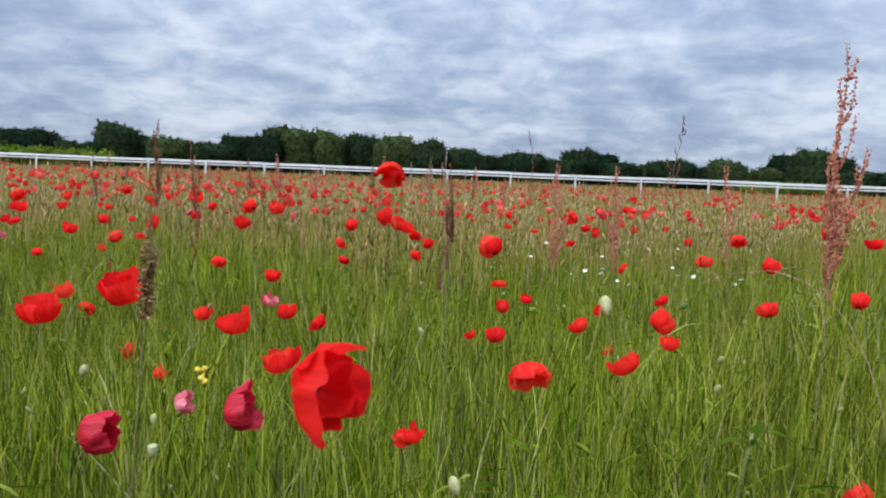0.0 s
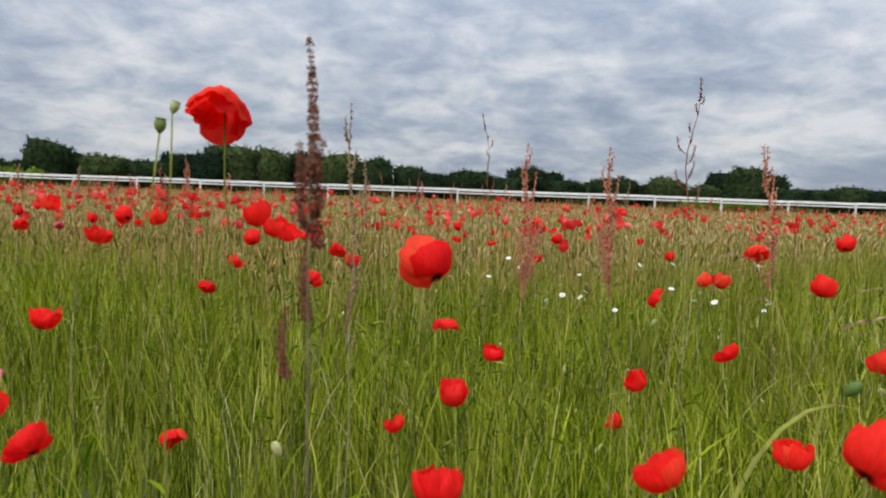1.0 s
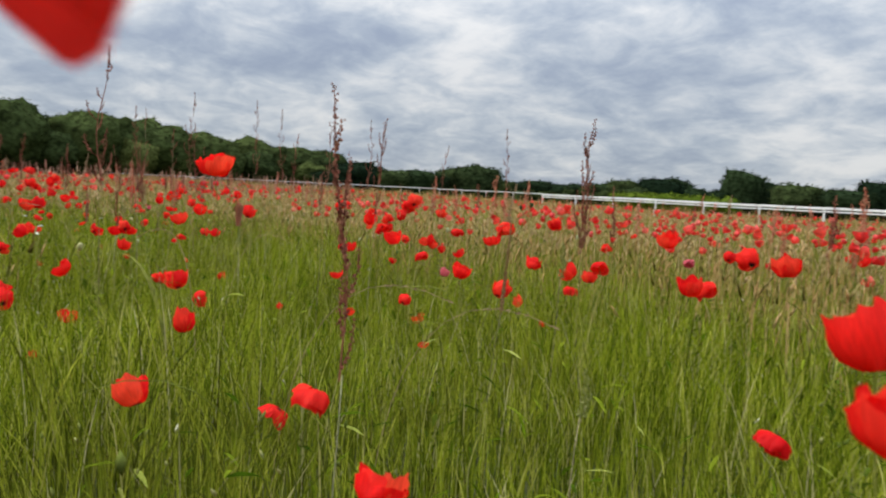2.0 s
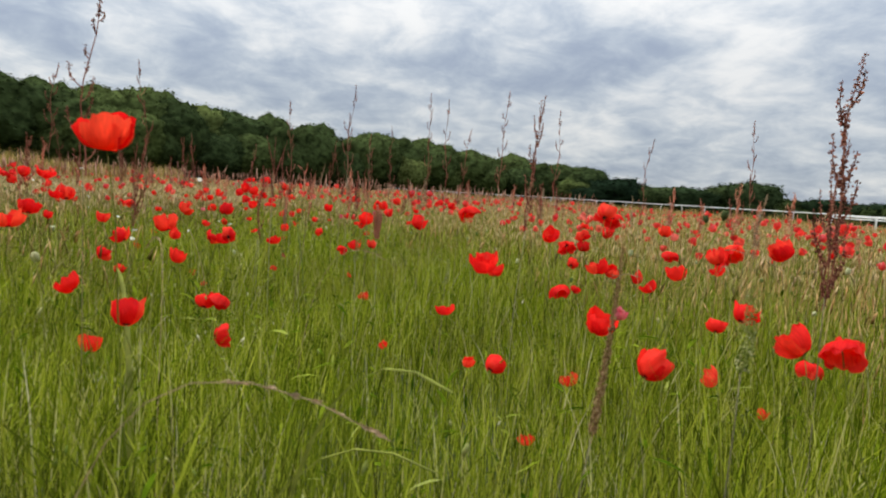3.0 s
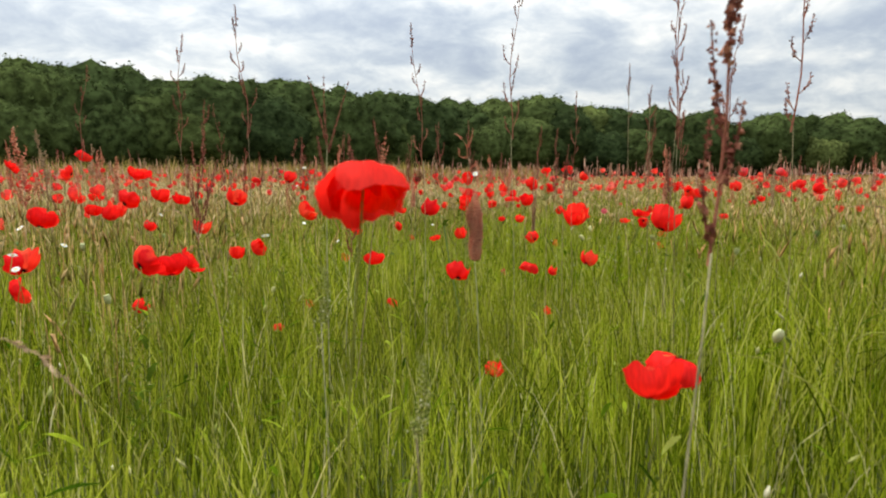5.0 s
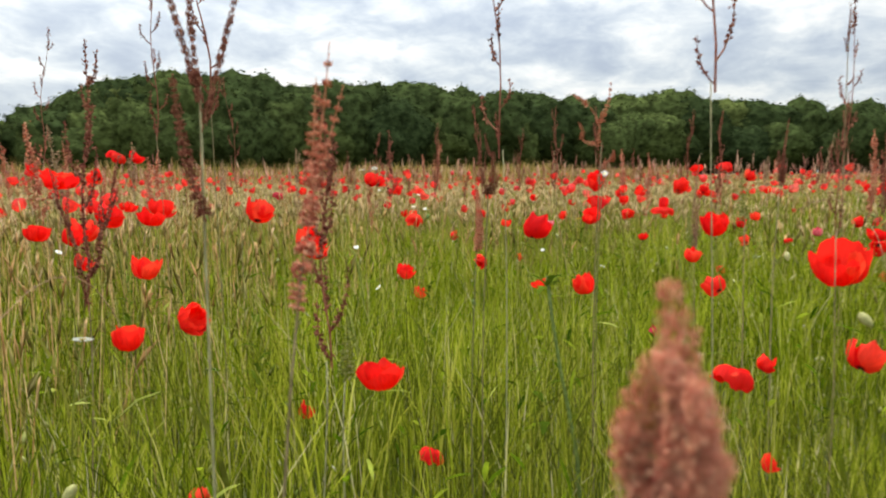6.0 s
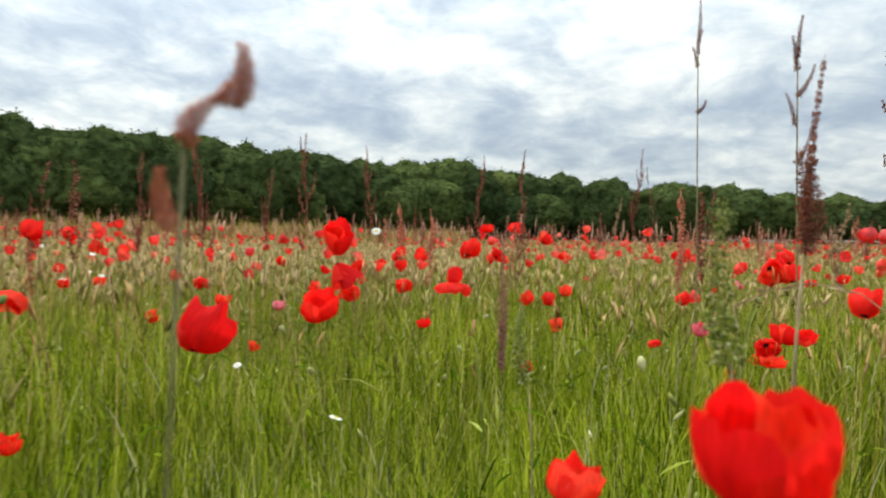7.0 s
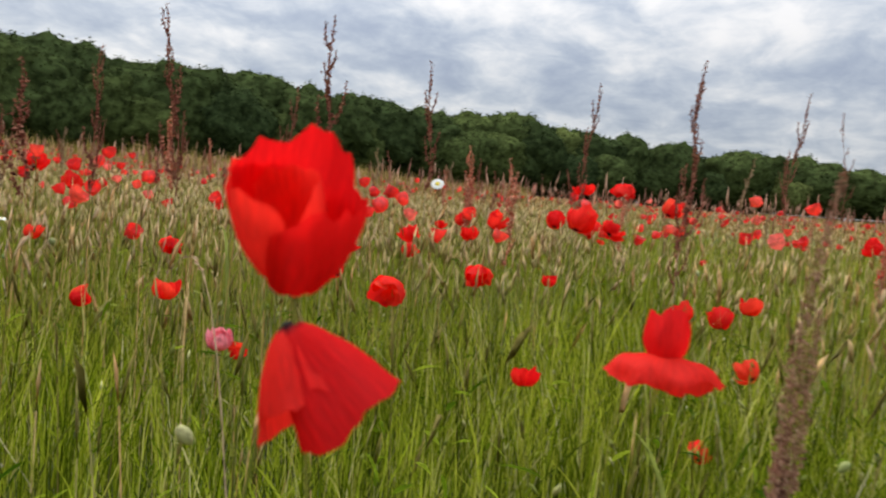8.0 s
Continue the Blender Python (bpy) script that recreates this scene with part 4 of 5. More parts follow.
# ---------------------------------------------------------------- docks and sorrel
def spike_mesh(seed, material, thick=0.045, count=75, gaps=0.25, grain=1.0, rings=0):
    """A spike of small seeds round an axis one unit long; whorls with gaps between."""
    rng = np.random.default_rng(seed)
    bag = ([], [])
    bend = rng.uniform(-0.06, 0.06, 2)

    def axis(t):
        return Vector((bend[0] * math.sin(3 * t), bend[1] * math.sin(2.6 * t), t))

    add(bag, tube([axis(k / 6) for k in range(7)], [0.007 - 0.0007 * k for k in range(7)], 4))
    whorls = rings or max(8, count // 5)
    for w in range(whorls):
        t = 0.06 + 0.94 * (w + rng.uniform(-gaps, gaps)) / whorls
        here = thick * (1.05 - 0.62 * t) * rng.uniform(0.7, 1.25)
        for _ in range(max(3, count // whorls)):
            a = rng.uniform(0, 6.283)
            p = axis(min(t, 1.0)) + Vector((math.cos(a), math.sin(a), rng.uniform(-0.6, 0.4))) * here * rng.uniform(0.4, 1.0)
            s = here * grain * rng.uniform(0.32, 0.55)
            k = len(bag[0])
            e = Vector(rng.normal(size=3)).normalized() * s
            f = e.orthogonal().normalized() * s
            g = e.cross(f).normalized() * s * 0.7
            bag[0].extend([p + e, p + f, p - e, p - f, p + g, p - g])
            bag[1].extend((k + i, k + j, k + m) for i, j, m in ((0, 1, 4), (1, 2, 4), (2, 3, 4), (3, 0, 4), (1, 0, 5), (2, 1, 5), (3, 2, 5), (0, 3, 5)))
    return mesh_of("spike", *bag, material)


def panicle_mesh(seed, material, sprays, reach, grain, spread=0.5, bare=0.25, crest=0.5):
    """A slim panicle one unit long: a wavy axis with short ascending sprays, each set with knots of small seeds."""
    rng = np.random.default_rng(seed)
    bag = ([], [])
    bend = rng.uniform(-0.09, 0.09, 2)
    wave = rng.uniform(0, 6.28, 2)

    def axis(t):
        return Vector((bend[0] * t * t + 0.014 * math.sin(9 * t + wave[0]), bend[1] * t * t + 0.014 * math.sin(8 * t + wave[1]), t))

    def seed_at(p, s):
        k = len(bag[0])
        e = Vector(rng.normal(size=3)).normalized() * s
        f = e.orthogonal().normalized() * s
        g = e.cross(f).normalized() * s
        bag[0].extend([p + e, p - e * 0.5 + f, p - e * 0.5 - f * 0.5 + g * 0.87, p - e * 0.5 - f * 0.5 - g * 0.87])
        bag[1].extend((k + i, k + j, k + m) for i, j, m in ((0, 1, 2), (0, 2, 3), (0, 3, 1), (1, 3, 2)))

    def knots(pts, first):
        long = sum((b - a).length for a, b in zip(pts[:-1], pts[1:]))
        n = max(3, int(long * (1 - first) / (grain * 1.25)))
        for k in range(n):
            q = first + (1 - first) * (k + 0.5 * rng.random()) / n
            i = min(len(pts) - 2, int(q * (len(pts) - 1)))
            p = pts[i].lerp(pts[i + 1], q * (len(pts) - 1) - i)
            for _ in range(3):
                seed_at(p + Vector(rng.normal(size=3)) * grain * 0.55, grain * rng.uniform(0.55, 1.0) * (1.1 - 0.45 * q))

    add(bag, tube([axis(k / 8) for k in range(9)], [0.0042 - 0.00032 * k for k in range(9)], 4))
    for b in range(sprays):
        t = 0.02 + 0.88 * (b + rng.uniform(-0.35, 0.35)) / sprays
        t = max(0.0, t)
        turn = b * 2.4 + rng.uniform(-0.6, 0.6)
        long = reach * (1.15 - 0.6 * t) * rng.uniform(0.55, 1.25)
        out = Vector((math.cos(turn), math.sin(turn), 0))
        sway = rng.uniform(-0.12, 0.12)
        pts = []
        for k in range(6):
            q = k / 5
            pts.append(axis(t) + out * long * spread * (0.95 * q - 0.5 * q * q) + out.cross(Vector((0, 0, 1))) * long * sway * q * q + Vector((0, 0, long * (0.62 * q + 0.36 * q * q))))
        add(bag, tube(pts, [0.0036 - 0.0004 * k for k in range(6)], 3))
        knots(pts, bare)
    knots([axis(crest + (1 - crest) * k / 6) for k in range(7)], 0.0)
    return mesh_of("panicle", *bag, material)


PANICLES = {
    "rust": [panicle_mesh(140 + k, M_RUST, 9, 0.24, 0.0105, 0.55, 0.10, 0.40) for k in range(5)],
    "rose": [panicle_mesh(150 + k, M_ROSE, 11, 0.26, 0.0120, 0.55, 0.06, 0.30) for k in range(4)],
    "dry": [panicle_mesh(160 + k, M_DRY, 8, 0.22, 0.0100, 0.50, 0.12, 0.40) for k in range(3)],
    "wiry": [panicle_mesh(170 + k, M_RUST, 10, 0.135, 0.0088, 1.0, 0.34, 0.84) for k in range(6)],
}
FAR_PANICLES = {
    "rust": [panicle_mesh(180 + k, M_RUST, 7, 0.24, 0.018, 0.55, 0.10, 0.40) for k in range(4)],
    "rose": [panicle_mesh(185 + k, M_ROSE, 8, 0.26, 0.020, 0.55, 0.06, 0.30) for k in range(4)],
    "dry": [panicle_mesh(190 + k, M_DRY, 6, 0.22, 0.017, 0.50, 0.12, 0.40) for k in range(3)],
    "wiry": [panicle_mesh(195 + k, M_RUST, 8, 0.135, 0.014, 1.0, 0.34, 0.84) for k in range(3)],
}
SPIKES = {
    "fine_rust": [spike_mesh(90 + k, M_RUST, 0.045, 760, 0.3, 0.50) for k in range(3)],
    "fine_russet": [spike_mesh(92 + k, M_RUSSET, 0.045, 760, 0.3, 0.50) for k in range(3)],
    "fine_dry": [spike_mesh(98 + k, M_WITHERED, 0.052, 260, 0.3, 0.8, 22) for k in range(3)],
    "smooth_dry": [spike_mesh(120, M_WITHERED, 0.042, 1500, 0.5, 0.5, 110)],
    "knotted_rose": [spike_mesh(115 + k, M_ROSE, 0.050, 480, 0.7, 0.6, 16) for k in range(3)],
    "whorled": [spike_mesh(100 + k, M_RUST, 0.052, 960, 0.25, 0.52, 26) for k in range(3)],
    "whorled_rose": [spike_mesh(105 + k, M_ROSE, 0.055, 420, 0.2, 0.6, 11) for k in range(2)],
    "plump_rose": [spike_mesh(110 + k, M_ROSE, 0.070, 3200, 0.4, 0.27, 70) for k in range(3)],
    "foxtail": [spike_mesh(75 + k, M_SPECK, 0.075, 420, 0.3, 0.5) for k in range(2)],
}
STALKS = [stem_mesh(80 + k, M_STALK, 0.0027, 0.0016, 0.014) for k in range(5)]
DOCK_LABELS = {
    "whorled": "dark red-brown dock with knotted upright seed spikes",
    "fine_dry": "dried straw-brown dock with a dense broken seed spike",
    "smooth_dry": "dull brown dock with one long dense seed head",
    "fine_russet": "russet-brown dock in seed with long upright spikes",
    "whorled_rose": "rosy brown dock with knotted seed spikes",
    "plump_rose": "rosy pink dock with plump soft seed spikes",
    "rust": "tall rust-brown dock in seed rising above the grass",
    "rose": "rosy pink dock in seed with dense spikes",
    "dry": "dried straw-brown dock with a broken seed spike",
    "wiry": "thin wiry sorrel with sparse reddish seeds",
    "foxtail": "pale green foxtail grass with a soft dense head",
}


def dock(rng, x, y, top, kind="rust", spikes=5, span=0.42, thick=1.0, lean=None, foot=None, tilts=(9, 26), shares=(0.28, 0.62), nod=3, far=False):
    """A dock whose highest tip is at (x, y, top); span is the share of its height that bears seed."""
    dx, dy = (rng.uniform(-0.05, 0.05), rng.uniform(-0.05, 0.05)) if lean is None else lean
    base = Vector((x - dx, y - dy, 0)) if foot is None else Vector((*foot, 0))
    name = {"wiry": "sorrel", "foxtail": "foxtail_grass"}.get(kind, "dock")
    ob = thing(name, Matrix.Translation(base), DOCK_LABELS[kind], name.replace("_", " "), "docks and sorrel in the meadow")
    way = Vector((x, y, top)) - base
    aim = way.to_track_quat("Z", "X").to_matrix().to_4x4()
    girth = 0.55 if kind in ("whorled", "wiry") else 0.75
    part("stalk", STALKS[int(rng.integers(5))], ob, at=aim @ scale_m(girth, girth, way.length * (1.0 - (span - 0.01))))
    if kind in PANICLES:
        tufts = (FAR_PANICLES if far else PANICLES)[kind]
        for k in range(1 if kind == "wiry" else max(1, spikes - 2)):
            whole = way.length * span * (1.0 if k == 0 else rng.uniform(0.45, 0.7))
            low = way.length - whole if k == 0 else way.length * (1 - span) * rng.uniform(0.88, 1.0)
            w = whole * thick * rng.uniform(0.8, 1.15)
            tuft = part("panicle", tufts[int(rng.integers(len(tufts)))], ob, at=aim @ Matrix.Translation((0, 0, low)) @ pose(0, 0, 0, rng.uniform(-3, 3) if k == 0 else rng.uniform(4, 11), 0, rng.uniform(0, 360)) @ scale_m(w, w, whole))
            tuft["kind"] = "stuff"
        return ob
    some = SPIKES[kind]
    for k in range(spikes):
        if k == 0:
            start, length, tilt = 1 - span, span * way.length, rng.uniform(-1, 1) * nod
        else:
            start = rng.uniform(1 - span * 1.15, 1 - span * 0.45)
            length = min(span * way.length * rng.uniform(*shares), (0.97 - start) * way.length)
            tilt = rng.uniform(*tilts) if kind != "wiry" else rng.uniform(12, 38)
        w = 0.30 * thick * rng.uniform(0.8, 1.2)
        spike = part("spike", some[int(rng.integers(len(some)))], ob, at=aim @ Matrix.Translation((0, 0, start * way.length)) @ pose(0, 0, 0, tilt, 0, rng.uniform(0, 360)) @ scale_m(w, w, length))
        spike["kind"] = "stuff"
    return ob


def limbed_dock(x, y, top, kind, label, limbs):
    """A dock with its stalk up to top and each spike between two points given from its foot."""
    ob = thing("dock", pose(x, y, 0), label, "dock", "docks and sorrel in the meadow")
    part("stalk", STALKS[0], ob, at=scale_m(0.6, 0.6, top))
    for k, (low, tip, w) in enumerate(limbs):
        way = Vector(tip) - Vector(low)
        spike = part("spike", SPIKES[kind][k % len(SPIKES[kind])], ob, at=Matrix.Translation(low) @ way.to_track_quat("Z", "X").to_matrix().to_4x4() @ scale_m(w, w, way.length))
        spike["kind"] = "stuff"
    return ob


def build_docks():
    rng = np.random.default_rng(5)
    # those that stand close to the way or break the skyline: x, y, top, spikes, kind
    near = [(1.25, 2.47, 1.29, 7, "rose"), (0.257, 2.92, 1.01, 4, "dry"),
            (0.64, 3.77, 1.016, 6, "rose"), (0.91, 3.87, 1.02, 5, "rose"), (1.36, 3.73, 1.035, 3, "rose"), (-0.64, 3.02, 1.03, 3, "rust")]
    for x, y, top, n, kind in near:
        dock(rng, x, y, top, kind, n)
    dock(rng, -0.10, 1.74, 0.86, "fine_dry", 4, 0.19, 0.75, (0.05, -0.02), tilts=(6, 20), shares=(0.3, 0.6))
    # docks whose spikes show one by one: each spike's foot, tip and width
    limbed_dock(0.331, 2.213, 0.90, "whorled", DOCK_LABELS["whorled"], (((0.0, 0.0, 0.845), (-0.008, 0.010, 0.972), 0.115), ((0.0, 0.0, 0.735), (0.0, 0.0, 0.818), 0.10), ((-0.001, -0.001, 0.812), (-0.005, -0.015, 0.842), 0.10),
        ((-0.005, -0.015, 0.832), (-0.0055, -0.018, 0.884), 0.125), ((0.008, 0.001, 0.795), (0.010, 0.001, 0.889), 0.115), ((0.0, 0.001, 0.822), (0.009, 0.001, 0.850), 0.09), ((-0.017, -0.003, 0.688), (-0.017, -0.003, 0.752), 0.10)))
    limbed_dock(-4.79, 3.54, 0.885, "knotted_rose", "salmon-pink dock forking into crooked knotted branches", (((0.003, -0.006, 0.875), (-0.004, -0.007, 0.922), 0.10), ((-0.004, -0.007, 0.918), (-0.023, 0.006, 0.998), 0.12),
        ((-0.004, -0.008, 0.915), (0.006, -0.026, 0.954), 0.06), ((0.006, -0.026, 0.952), (0.023, -0.053, 0.974), 0.12), ((0.003, -0.010, 0.882), (0.019, -0.034, 0.892), 0.09), ((0.019, -0.034, 0.890), (0.020, -0.040, 0.921), 0.12)))
    limbed_dock(-4.50, 3.44, 0.80, "fine_rust", "wine-red dock with a dense plume and a crooked tip", (((0.004, 0.001, 0.790), (-0.004, 0.004, 0.862), 0.20), ((-0.004, 0.004, 0.852), (-0.001, -0.007, 0.891), 0.09),
        ((0.006, 0.000, 0.792), (0.009, -0.010, 0.836), 0.17), ((0.0, 0.004, 0.792), (-0.005, 0.014, 0.825), 0.15)))
    limbed_dock(-4.484, 3.428, 0.73, "plump_rose", "faded rosy dock with a soft upright spike", (((0.002, 0.002, 0.70), (0.0, -0.003, 0.806), 0.12),))
    limbed_dock(-5.03, 3.475, 0.838, "plump_rose", "slender salmon-pink dock with a crooked soft tip", (((0.0, -0.001, 0.834), (-0.003, 0.016, 0.854), 0.085), ((-0.003, 0.015, 0.850), (-0.005, 0.021, 0.877), 0.095), ((0.002, -0.004, 0.800), (0.003, -0.009, 0.826), 0.07)))
    wiry = [(1.15, 3.89, 1.25), (0.56, 4.77, 1.23), (-4.66, 2.64, 1.50), (-4.226, 4.285, 1.39), (-4.15, 6.21, 1.45), (-2.33, 2.92, 1.32), (-4.53, 3.45, 1.33),
            (-4.71, 4.30, 1.48), (-4.31, 4.42, 1.25), (-4.99, 2.02, 1.47), (-3.456, 5.088, 1.20), (-4.51, 3.76, 1.46), (-4.014, 4.544, 1.43), (-4.124, 4.904, 1.38), (-4.315, 4.847, 1.15),
            (-6.45, 4.30, 1.42), (-5.0, 1.42, 1.36), (-5.377, 1.978, 1.19), (-9.04, 4.05, 1.25), (-4.80, 3.93, 1.12)]
    for x, y, top in wiry:
        dock(rng, x, y, top, "wiry", int(rng.integers(3, 6)), 0.36)
    rust = [(-2.94, 4.35, 1.264, 3), (-1.64, 4.53, 1.21, 5), (-4.27, 3.30, 0.945, 3), (-4.33, 2.67, 1.08, 5), (-7.77, 3.37, 1.186, 4), (-8.83, 3.02, 1.29, 4),
            (-8.71, 2.37, 1.34, 3), (-10.0, 4.0, 1.465, 4), (-7.79, 1.82, 1.31, 5), (-7.88, 1.42, 1.20, 5), (-8.60, 1.78, 1.19, 4), (-7.60, 2.44, 1.25, 3)]
    for x, y, top, n in rust:
        dock(rng, x, y, top, "rust", n)
    dock(rng, -6.637, 3.44, 0.86, "fine_russet", 3, 0.50, 0.62, (0.03, 0.03), tilts=(0.5, 2.5), shares=(0.5, 0.8))
    # those that all but touch the lens
    dock(rng, -3.752, 3.862, 0.788, "plump_rose", 9, 0.21, 0.60, (0.01, -0.02), tilts=(4, 18), shares=(0.4, 0.85))
    dock(rng, -3.934, 3.567, 0.93, "whorled_rose", 5, 0.20, 0.40, foot=(-3.876, 3.462), tilts=(3, 12))
    dock(rng, -1.299, 3.876, 0.815, "smooth_dry", 1, 0.34, 0.62, foot=(-1.272, 3.81), nod=0)
    foxtails = [(-1.25, 4.047, 0.767), (-5.33, 3.745, 0.835), (-5.695, 3.566, 0.715), (-3.30, 3.72, 0.66), (-0.62, 3.50, 0.58), (-2.95, 4.03, 0.62), (-4.30, 3.30, 0.62)]
    for x, y, top in foxtails:
        dock(rng, x, y, top, "foxtail", 1, 0.16, 0.55, (rng.uniform(-0.03, 0.03), rng.uniform(-0.03, 0.03)))
    # branched docks: place, height of the fork, and each branch's height, length, tilt, turn and width
    branched = [
        (-3.990, 3.365, 0.92, "whorled", "tall red-brown dock forking into long beaded branches", ((0.90, 0.20, 15, 24, 0.085), (0.89, 0.20, 4, 90, 0.085), (0.87, 0.22, 17, 204, 0.08), (0.78, 0.15, 10, 24, 0.15))),
        (-5.403, 3.816, 0.80, "whorled", "dark red dock with a dense cluster below a thin tip", ((0.81, 0.15, 5, 200, 0.085), (0.80, 0.075, 4, 190, 0.14), (0.80, 0.08, 4, 10, 0.14), (0.79, 0.07, 5, 100, 0.14))),
    ]
    for x, y, fork, kind, label, limbs in branched:
        ob = thing("dock", pose(x, y, 0), label, "dock", "docks and sorrel in the meadow")
        part("stalk", STALKS[1], ob, "grey-green stalk", at=scale_m(0.8, 0.8, fork))
        for z, long, tilt, turn, w in limbs:
            spike = part("spike", SPIKES[kind][int(rng.integers(len(SPIKES[kind])))], ob, at=pose(0, 0, z, tilt, 0, turn) @ scale_m(w, w, long))
            spike["kind"] = "stuff"
    # two bare stalks with a few short dense side spikes: height, spike's length, tilt, turn
    for x, y, top, twigs in ((-7.03, 3.975, 1.42, ((1.20, 0.05, 30, 190), (1.34, 0.07, 16, 10), (1.38, 0.08, 12, 185), (1.41, 0.14, 4, 90))),
                             (-6.56, 4.13, 1.25, ((0.99, 0.085, 20, 175), (1.08, 0.085, 20, 10), (1.15, 0.09, 24, 185), (1.21, 0.09, 10, 20), (1.24, 0.11, 8, 200)))):
        ob = thing("dock", pose(x, y, 0), "tall bare dock stalk with short dense red-brown side spikes", "dock", "docks and sorrel in the meadow")
        part("stalk", STALKS[2], ob, "grey-green stalk", at=scale_m(1.1, 1.1, top))
        for z, long, tilt, turn in twigs:
            spike = part("spike", SPIKES["fine_rust"][int(rng.integers(3))], ob, at=pose(0, 0, z, tilt, 0, turn) @ scale_m(0.17, 0.17, long))
            spike["kind"] = "stuff"
    n = 0
    while n < 290:
        b, d = rng.uniform(-35, 165), 3.5 + 17 * rng.random() ** 1.6
        if b < 60 and rng.random() < 0.62:
            continue
        x, y = -2.2 - d * math.sin(radians(b)), 3.2 + d * math.cos(radians(b))
        if off_line(np.array([x]), np.array([y]))[0] < 2.6 or y > 33:
            continue
        kind = rng.choice(("rust", "rose", "dry", "wiry"), p=[0.24, 0.36, 0.24, 0.16])
        top = rng.uniform(0.78, 1.12) + 0.012 * d * rng.random()
        dock(rng, x, y, top, kind, int(rng.integers(3, 6)), rng.uniform(0.35, 0.5), 1.15, far=True)
        n += 1


build_docks()


# ---------------------------------------------------------------- daisies, a yellow flower, a leafy weed
def daisy_meshes():
    ring, eye_disc = ([], []), ([], [])
    n = 14
    for k in range(2 * n):
        t = math.pi * k / n
        ring[0].append((0.30 * math.cos(t), 0.30 * math.sin(t), 0.02))
    for k in range(n):
        t = math.pi * (2 * k + 0.5) / n
        c, s = math.cos(t), math.sin(t)
        m = len(ring[0])
        for r, w, z in ((0.65, 0.17, 0.06), (0.92, 0.14, 0.0), (1.0, 0.05, -0.02)):
            ring[0].extend([(r * c + w * s, r * s - w * c, z), (r * c - w * s, r * s + w * c, z)])
        ring[1].append((2 * k, 2 * k + 1, m + 1, m))
        ring[1].extend((m + 2 * i, m + 2 * i + 1, m + 2 * i + 3, m + 2 * i + 2) for i in range(2))
        ring[1].append((2 * k + 1, (2 * k + 2) % (2 * n), 2 * k))
    ring[1].append(tuple(range(2 * n)))
    add(eye_disc, tube([(0, 0, -0.02), (0, 0, 0.08), (0, 0, 0.16), (0, 0, 0.18)], [0.30, 0.34, 0.24, 0.08], 10))
    return mesh_of("florets", *ring, M_WHITE), mesh_of("disc", *eye_disc, M_YELLOW)


FLORETS, DISC = daisy_meshes()


def daisy(rng, x, y, z, wide=0.03, face=None):
    foot = Vector((x + rng.uniform(-0.04, 0.04), y + rng.uniform(-0.04, 0.04), 0))
    ob = thing("daisy", Matrix.Translation(foot), "white daisy with a yellow eye among the grass", "daisy", "daisies in the meadow")
    way = Vector((x, y, z)) - foot
    part("stem", STEMS[int(rng.integers(5))], ob, at=way.to_track_quat("Z", "X").to_matrix().to_4x4() @ scale_m(0.7, 0.7, way.length))
    head = Matrix.Translation(way) @ (face or pose(0, 0, 0, rng.uniform(-40, 40), rng.uniform(-40, 40), rng.uniform(0, 360))) @ scale_m(wide / 2, wide / 2, wide / 2)
    part("ray_ring", FLORETS, ob, "ring of white ray florets", at=head)
    part("disc", DISC, ob, "yellow disc", at=head)


def build_daisies():
    rng = np.random.default_rng(8)
    daisy(rng, -8.55, 2.48, 0.822, 0.055, pose(0, 0, 0, 0, 50, 10))
    daisy(rng, -6.32, 1.88, 0.85, 0.03)
    daisy(rng, -6.55, 1.80, 0.86, 0.03)
    for cx, cy, cz, n, spread in ((0.89, 4.73, 0.53, 9, 0.22), (1.12, 4.26, 0.50, 11, 0.28), (-3.9, 2.73, 0.62, 6, 0.3), (-7.0, 1.2, 0.66, 10, 0.6), (-6.2, 3.0, 0.5, 6, 0.8)):
        for _ in range(n):
            daisy(rng, cx + rng.normal() * spread, cy + rng.normal() * spread, cz + rng.normal() * 0.035, rng.uniform(0.016, 0.026))


build_daisies()


def leaf_mesh():
    verts, faces = [], []
    for j in range(7):
        t = j / 6
        w = 0.16 * math.sin(math.pi * min(1, t * 0.9 + 0.05)) * (1.3 if j % 2 else 0.8)
        z = 0.25 * math.sin(2.2 * t) - 0.25 * t * t
        verts += [(t, -w, z + 0.03), (t, 0, z), (t, w, z + 0.03)]
    for j in range(6):
        for i in range(2):
            faces.append((j * 3 + i, j * 3 + i + 1, j * 3 + i + 4, j * 3 + i + 3))
    return smooth(mesh_of("leaf", verts, faces, M_WEED))


LEAF = leaf_mesh()


def build_sowthistle(x, y, z):
    rng = np.random.default_rng(12)
    ob = thing("sow_thistle", pose(x, y, 0), "pale-stemmed leafy green weed with jagged leaves", "weed")
    part("stem", stem_mesh(91, M_POD, 0.0045, 0.003), ob, "pale green stem", at=scale_m(1, 1, z))
    for k in range(9):
        s = rng.uniform(0.035, 0.065)
        part("leaf", LEAF, ob, at=pose(0, 0, z - 0.02 - 0.03 * k * (k > 4), 0, rng.uniform(-35, 10), 137 * k) @ scale_m(s, s, s))


build_sowthistle(-4.61, 3.50, 0.65)
build_sowthistle(0.88, 1.86, 0.54)


